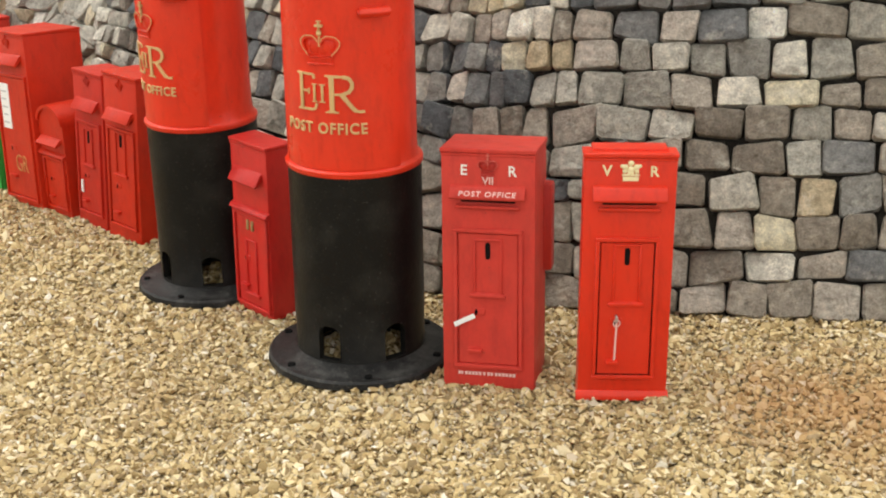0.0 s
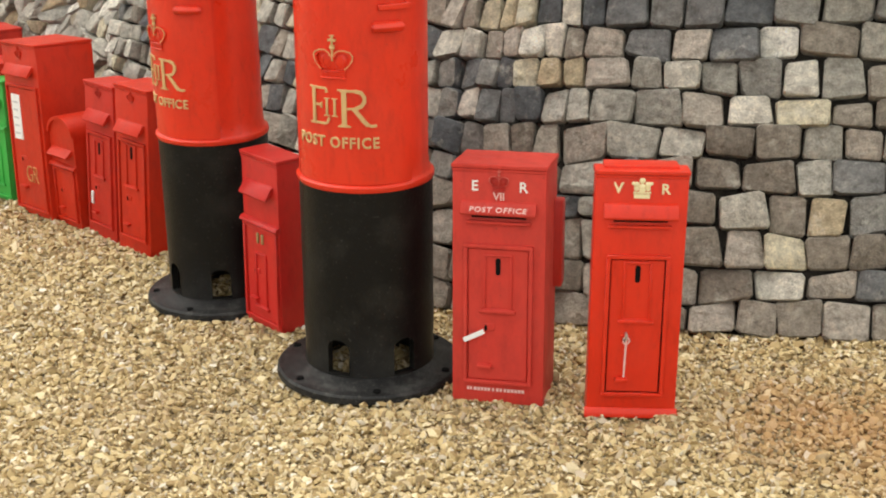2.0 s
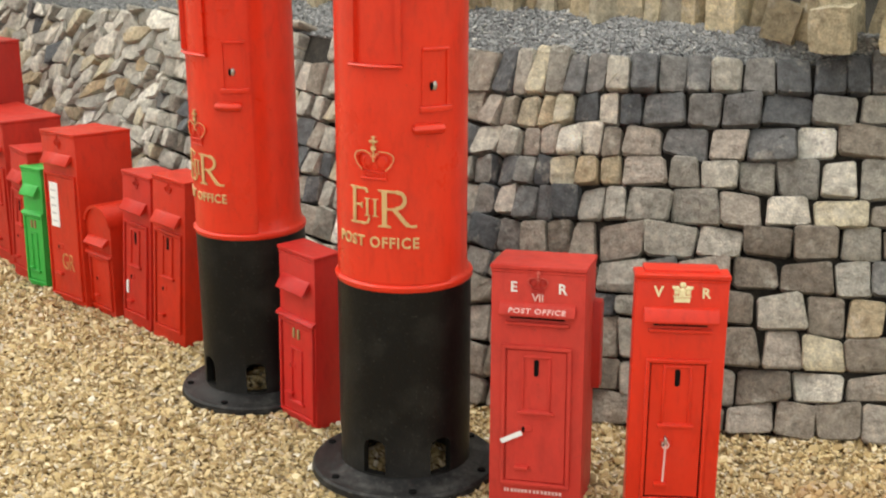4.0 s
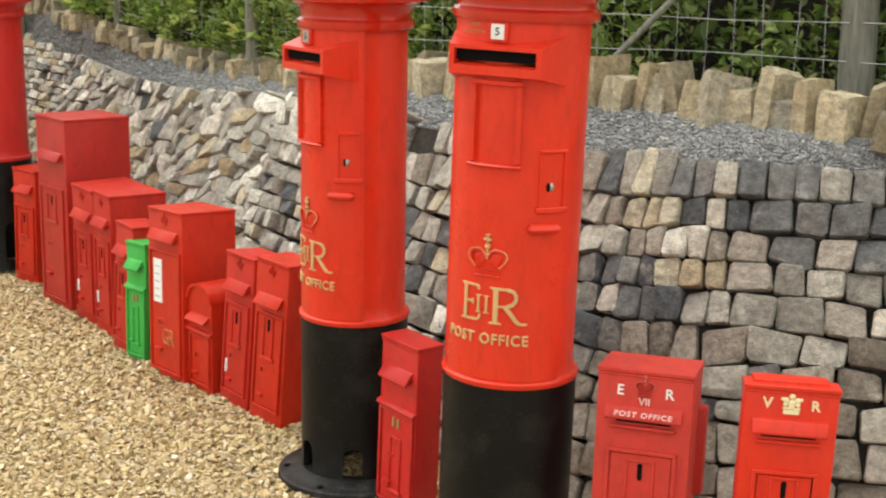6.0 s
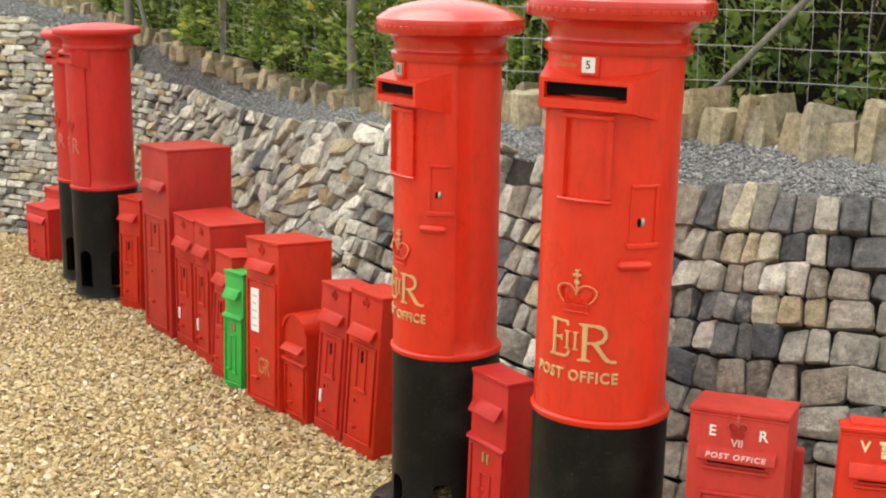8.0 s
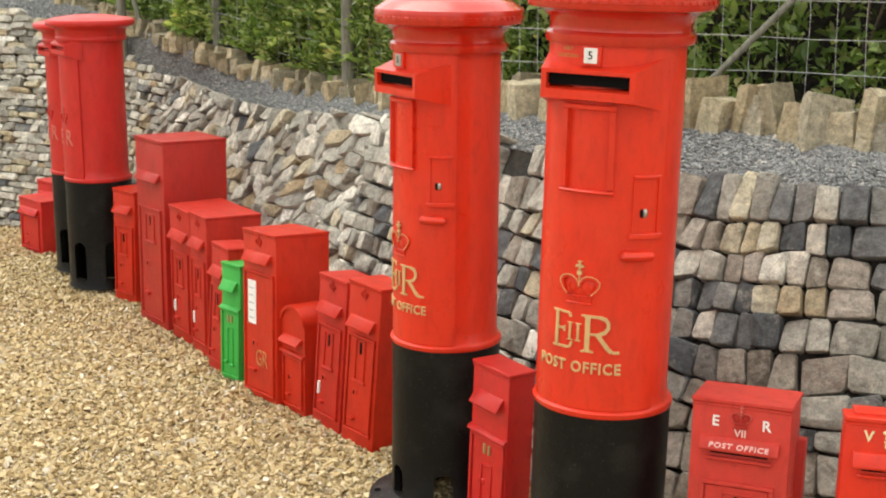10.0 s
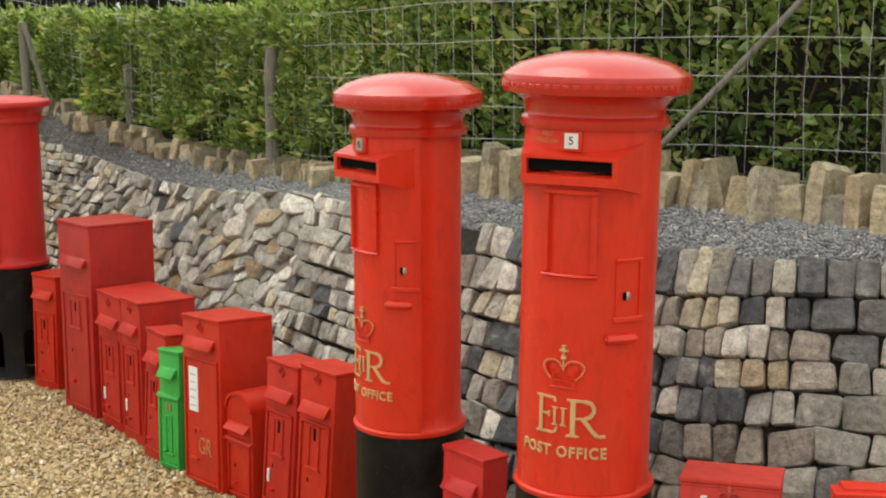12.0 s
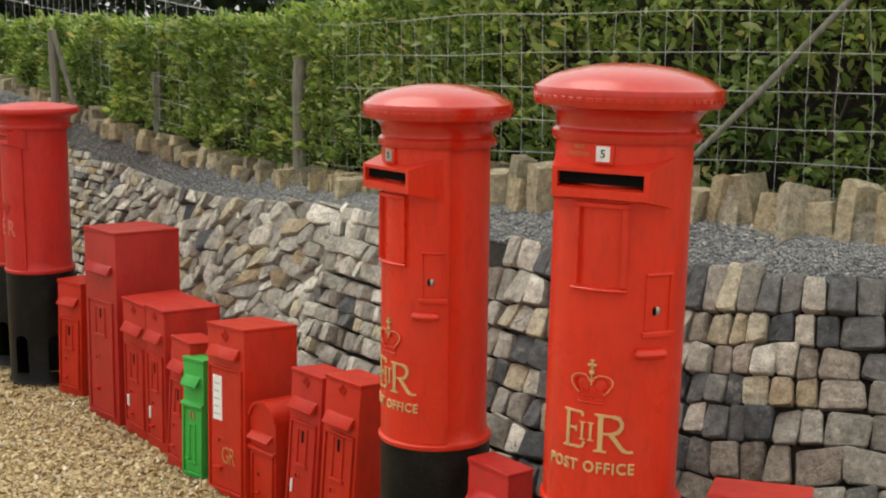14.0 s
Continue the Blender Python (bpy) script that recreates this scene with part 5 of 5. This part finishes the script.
def kind_of(s, h, r):
    """Dark, grey, buff, brown or pale: mixed course by course on the near stretch, granite and sandstone farther along."""
    x = at_s(s)[0]
    t = r.random()
    if -1.2 < x < 0.845 and r.random() < 0.93:
        return "dgbnw".index(COURSE_MIX[min(10, int(h / COURSE))][int((0.845 - x) / 0.17) % 12])
    if x >= 0.845:
        return 3 if t < 0.62 else (1 if t < 0.78 else 0)
    if x > -2.4:
        return 0 if t < 0.34 else (1 if t < 0.75 else (3 if t < 0.88 else 2))
    if x > -3.6:
        return 0 if t < 0.08 else (1 if t < 0.68 else (2 if t < 0.80 else (3 if t < 0.90 else 4)))
    return 0 if t < 0.03 else (1 if t < 0.64 else (2 if t < 0.84 else (3 if t < 0.92 else 4)))


cells = []
rw = random.Random(17)
for k in range(N_COURSE):
    s = 0.6 + rw.uniform(0, 0.1)
    while s < S_SETT + 0.2:
        x = at_s(s)[0]
        small = x < -0.25 and 5 <= k
        w = rw.uniform(0.10, 0.145) if small else (rw.uniform(0.145, 0.225) if x > -0.4 else rw.uniform(0.10, 0.19))
        e = s + w
        j = lambda a: rw.uniform(-a, a)
        cell = np.array([(s + j(0.008), course_line(k, s) + j(0.010)), (e + j(0.008), course_line(k, e) + j(0.010)), (e + j(0.018), course_line(k + 1, e) + j(0.014)), (s + j(0.018), course_line(k + 1, s) + j(0.014))])
        mid, ra = cell.mean(0), radians(rw.gauss(0, 3.0))
        cells.append(mid + (cell - mid) @ np.array([[math.cos(ra), math.sin(ra)], [-math.sin(ra), math.cos(ra)]]))
        s = e
s = 0.6
while s < S_SETT - 0.2:
    w = rw.uniform(0.085, 0.15)
    top = h_top(s) + rw.uniform(-0.03, 0.04)
    cells.append(np.array([(s, course_line(N_COURSE, s)), (s + w, course_line(N_COURSE, s + w)), (s + w + rw.uniform(-0.012, 0.012), top), (s + rw.uniform(-0.012, 0.012), top)]))
    s += w


def clip(poly, p, nrm):
    """Keeps the side of a polygon where (q - p) . nrm <= 0."""
    out = []
    for i in range(len(poly)):
        a, b = poly[i], poly[(i + 1) % len(poly)]
        da, db = (a - p) @ nrm, (b - p) @ nrm
        if da <= 0:
            out.append(a)
        if da * db < 0:
            out.append(a + (b - a) * da / (da - db))
    return out


h, k = 0.0, 0
while h < 1.62:
    ch = rw.uniform(0.085, 0.115)
    s = S_SETT + 0.1 + rw.uniform(0, 0.08)
    while s < S_MID + 0.05:
        w = rw.uniform(0.085, 0.15)
        wave = [0.03 * noise.noise((q * 1.6, k * 0.6, 4.0)) * min(1, k) for q in (s, s + w)]
        j = lambda a: rw.uniform(-a, a)
        poly = [np.array(c) for c in ((s + j(0.006), h + wave[0] + j(0.008)), (s + w + j(0.006), h + wave[1] + j(0.008)), (s + w + j(0.014), h + ch + wave[1] + j(0.008)), (s + j(0.014), h + ch + wave[0] + j(0.008)))]
        poly = clip(clip(poly, np.array([0, 0.0]), np.array([0, -1.0])), np.array([0, h_top(s) + 0.02]), np.array([0, 1.0]))
        if len(poly) >= 3 and max(q[1] for q in poly) - min(q[1] for q in poly) > 0.03:
            cells.append(np.array(poly))
        s += w
    h += ch
    k += 1

seeds = []
s = S_MID - 0.1
while s < S_FAR + 0.25:
    step = rw.uniform(0.10, 0.16)
    h = rw.uniform(-0.02, 0.08)
    while h < h_top(s):
        g = rw.uniform(0.07, 0.145)
        if rw.random() > 0.12:
            seeds.append(np.array([s + rw.uniform(-0.045, 0.045) + 0.25 * h * math.sin(s * 0.9), h + g * 0.5]))
        h += g
    s += step
SEED = np.array(seeds)
for a in SEED:
    poly = [a + np.array(d) for d in ((-0.4, -0.4), (0.4, -0.4), (0.4, 0.4), (-0.4, 0.4))]
    near = SEED[np.argsort(((SEED - a) ** 2).sum(1))[1:26]]
    # slabs lean together, long along their slant
    th = 0.1 + 0.4 * noise.noise((a[0] * 0.9, a[1] * 0.7, 3.0)) + 0.8 * min(1.0, max(0.0, (a[0] - S_MID - 0.3) / 1.2))
    e1, e2 = np.array([math.cos(th), -math.sin(th)]), np.array([math.sin(th), math.cos(th)])
    stretch = np.outer(e1, e1) * 0.72 + np.outer(e2, e2) * 1.28
    for b in near:
        poly = clip(poly, (a + b) / 2, stretch @ (b - a))
    poly = clip(poly, np.array([0, 0.0]), np.array([0, -1.0]))
    poly = clip(poly, np.array([0, h_top(a[0]) + 0.03]), np.array([0, 1.0]))
    poly = clip(poly, np.array([S_MID + 0.09, 0]), np.array([-1.0, 0]))
    poly = clip(poly, np.array([S_FAR, 0]), np.array([1.0, 0])) if poly else poly
    tidy = [q for i, q in enumerate(poly) if np.hypot(*(q - poly[i - 1])) > 0.02]
    if len(tidy) >= 3:
        cells.append(np.array(tidy))
k, h = 0, 0.0
while h < H_TOP:
    ch = rw.uniform(0.045, 0.075)
    s = S_FAR + rw.uniform(-0.05, 0.05)
    while s < S_END - 0.3:
        w = rw.uniform(0.07, 0.19)
        if h > h_top(s) - 0.03:
            s += w
            continue
        cells.append(np.array([(s, h), (s + w, h + rw.uniform(-0.012, 0.012)), (s + w + rw.uniform(-0.02, 0.02), h + ch + rw.uniform(-0.008, 0.01)), (s + rw.uniform(-0.02, 0.02), h + ch + rw.uniform(-0.012, 0.012))]))
        s += w
    h += ch

stone_wall = thing("stone_wall", pose(0, 0, 0), "curving dry stone wall of grey setts and buff rubble, leaning back", "wall", kind="structure")
centres = np.array([c.mean(0) for c in cells])
cx = np.array([at_s(c[0])[0] for c in centres])
picked = set(np.where((cx > -0.95) & (cx < 1.25))[0][:300].tolist())
far_v, far_f, far_m = [], [], []
for i, cell in enumerate(cells):
    kd = kind_of(centres[i][0], centres[i][1], rw)
    vs, fs = stone_mesh(cell, centres[i][0], centres[i][1], rw.uniform(1.0, 1.75), i, 0.0042, 1.5 if cx[i] < -2.4 else 1.0)
    if i in picked:
        o = vs[-1]
        me = bpy.data.meshes.new("stone")
        me.from_pydata([tuple(v - o) for v in vs], [], fs)
        me.shade_smooth()
        me.set_sharp_from_angle(angle=radians(30))
        me.materials.append(STONES[kd])
        ob = new("stone", me)
        ob.location = o
        ob.parent = stone_wall
    else:
        b0 = len(far_v)
        far_v += [tuple(v) for v in vs]
        far_f += [tuple(b0 + x for x in f) for f in fs]
        far_m += [kd] * len(fs)
me = bpy.data.meshes.new("wall_stones")
me.from_pydata(far_v, [], far_f)
me.shade_smooth()
me.set_sharp_from_angle(angle=radians(30))
for mat_ in STONES_JOINED:
    me.materials.append(mat_)
me.polygons.foreach_set("material_index", np.array(far_m, dtype=np.int32))
rest = new("wall_stones", me)
rest.parent = stone_wall
tagged(rest, "grey setts and buff rubble of the farther wall", kind="stuff")
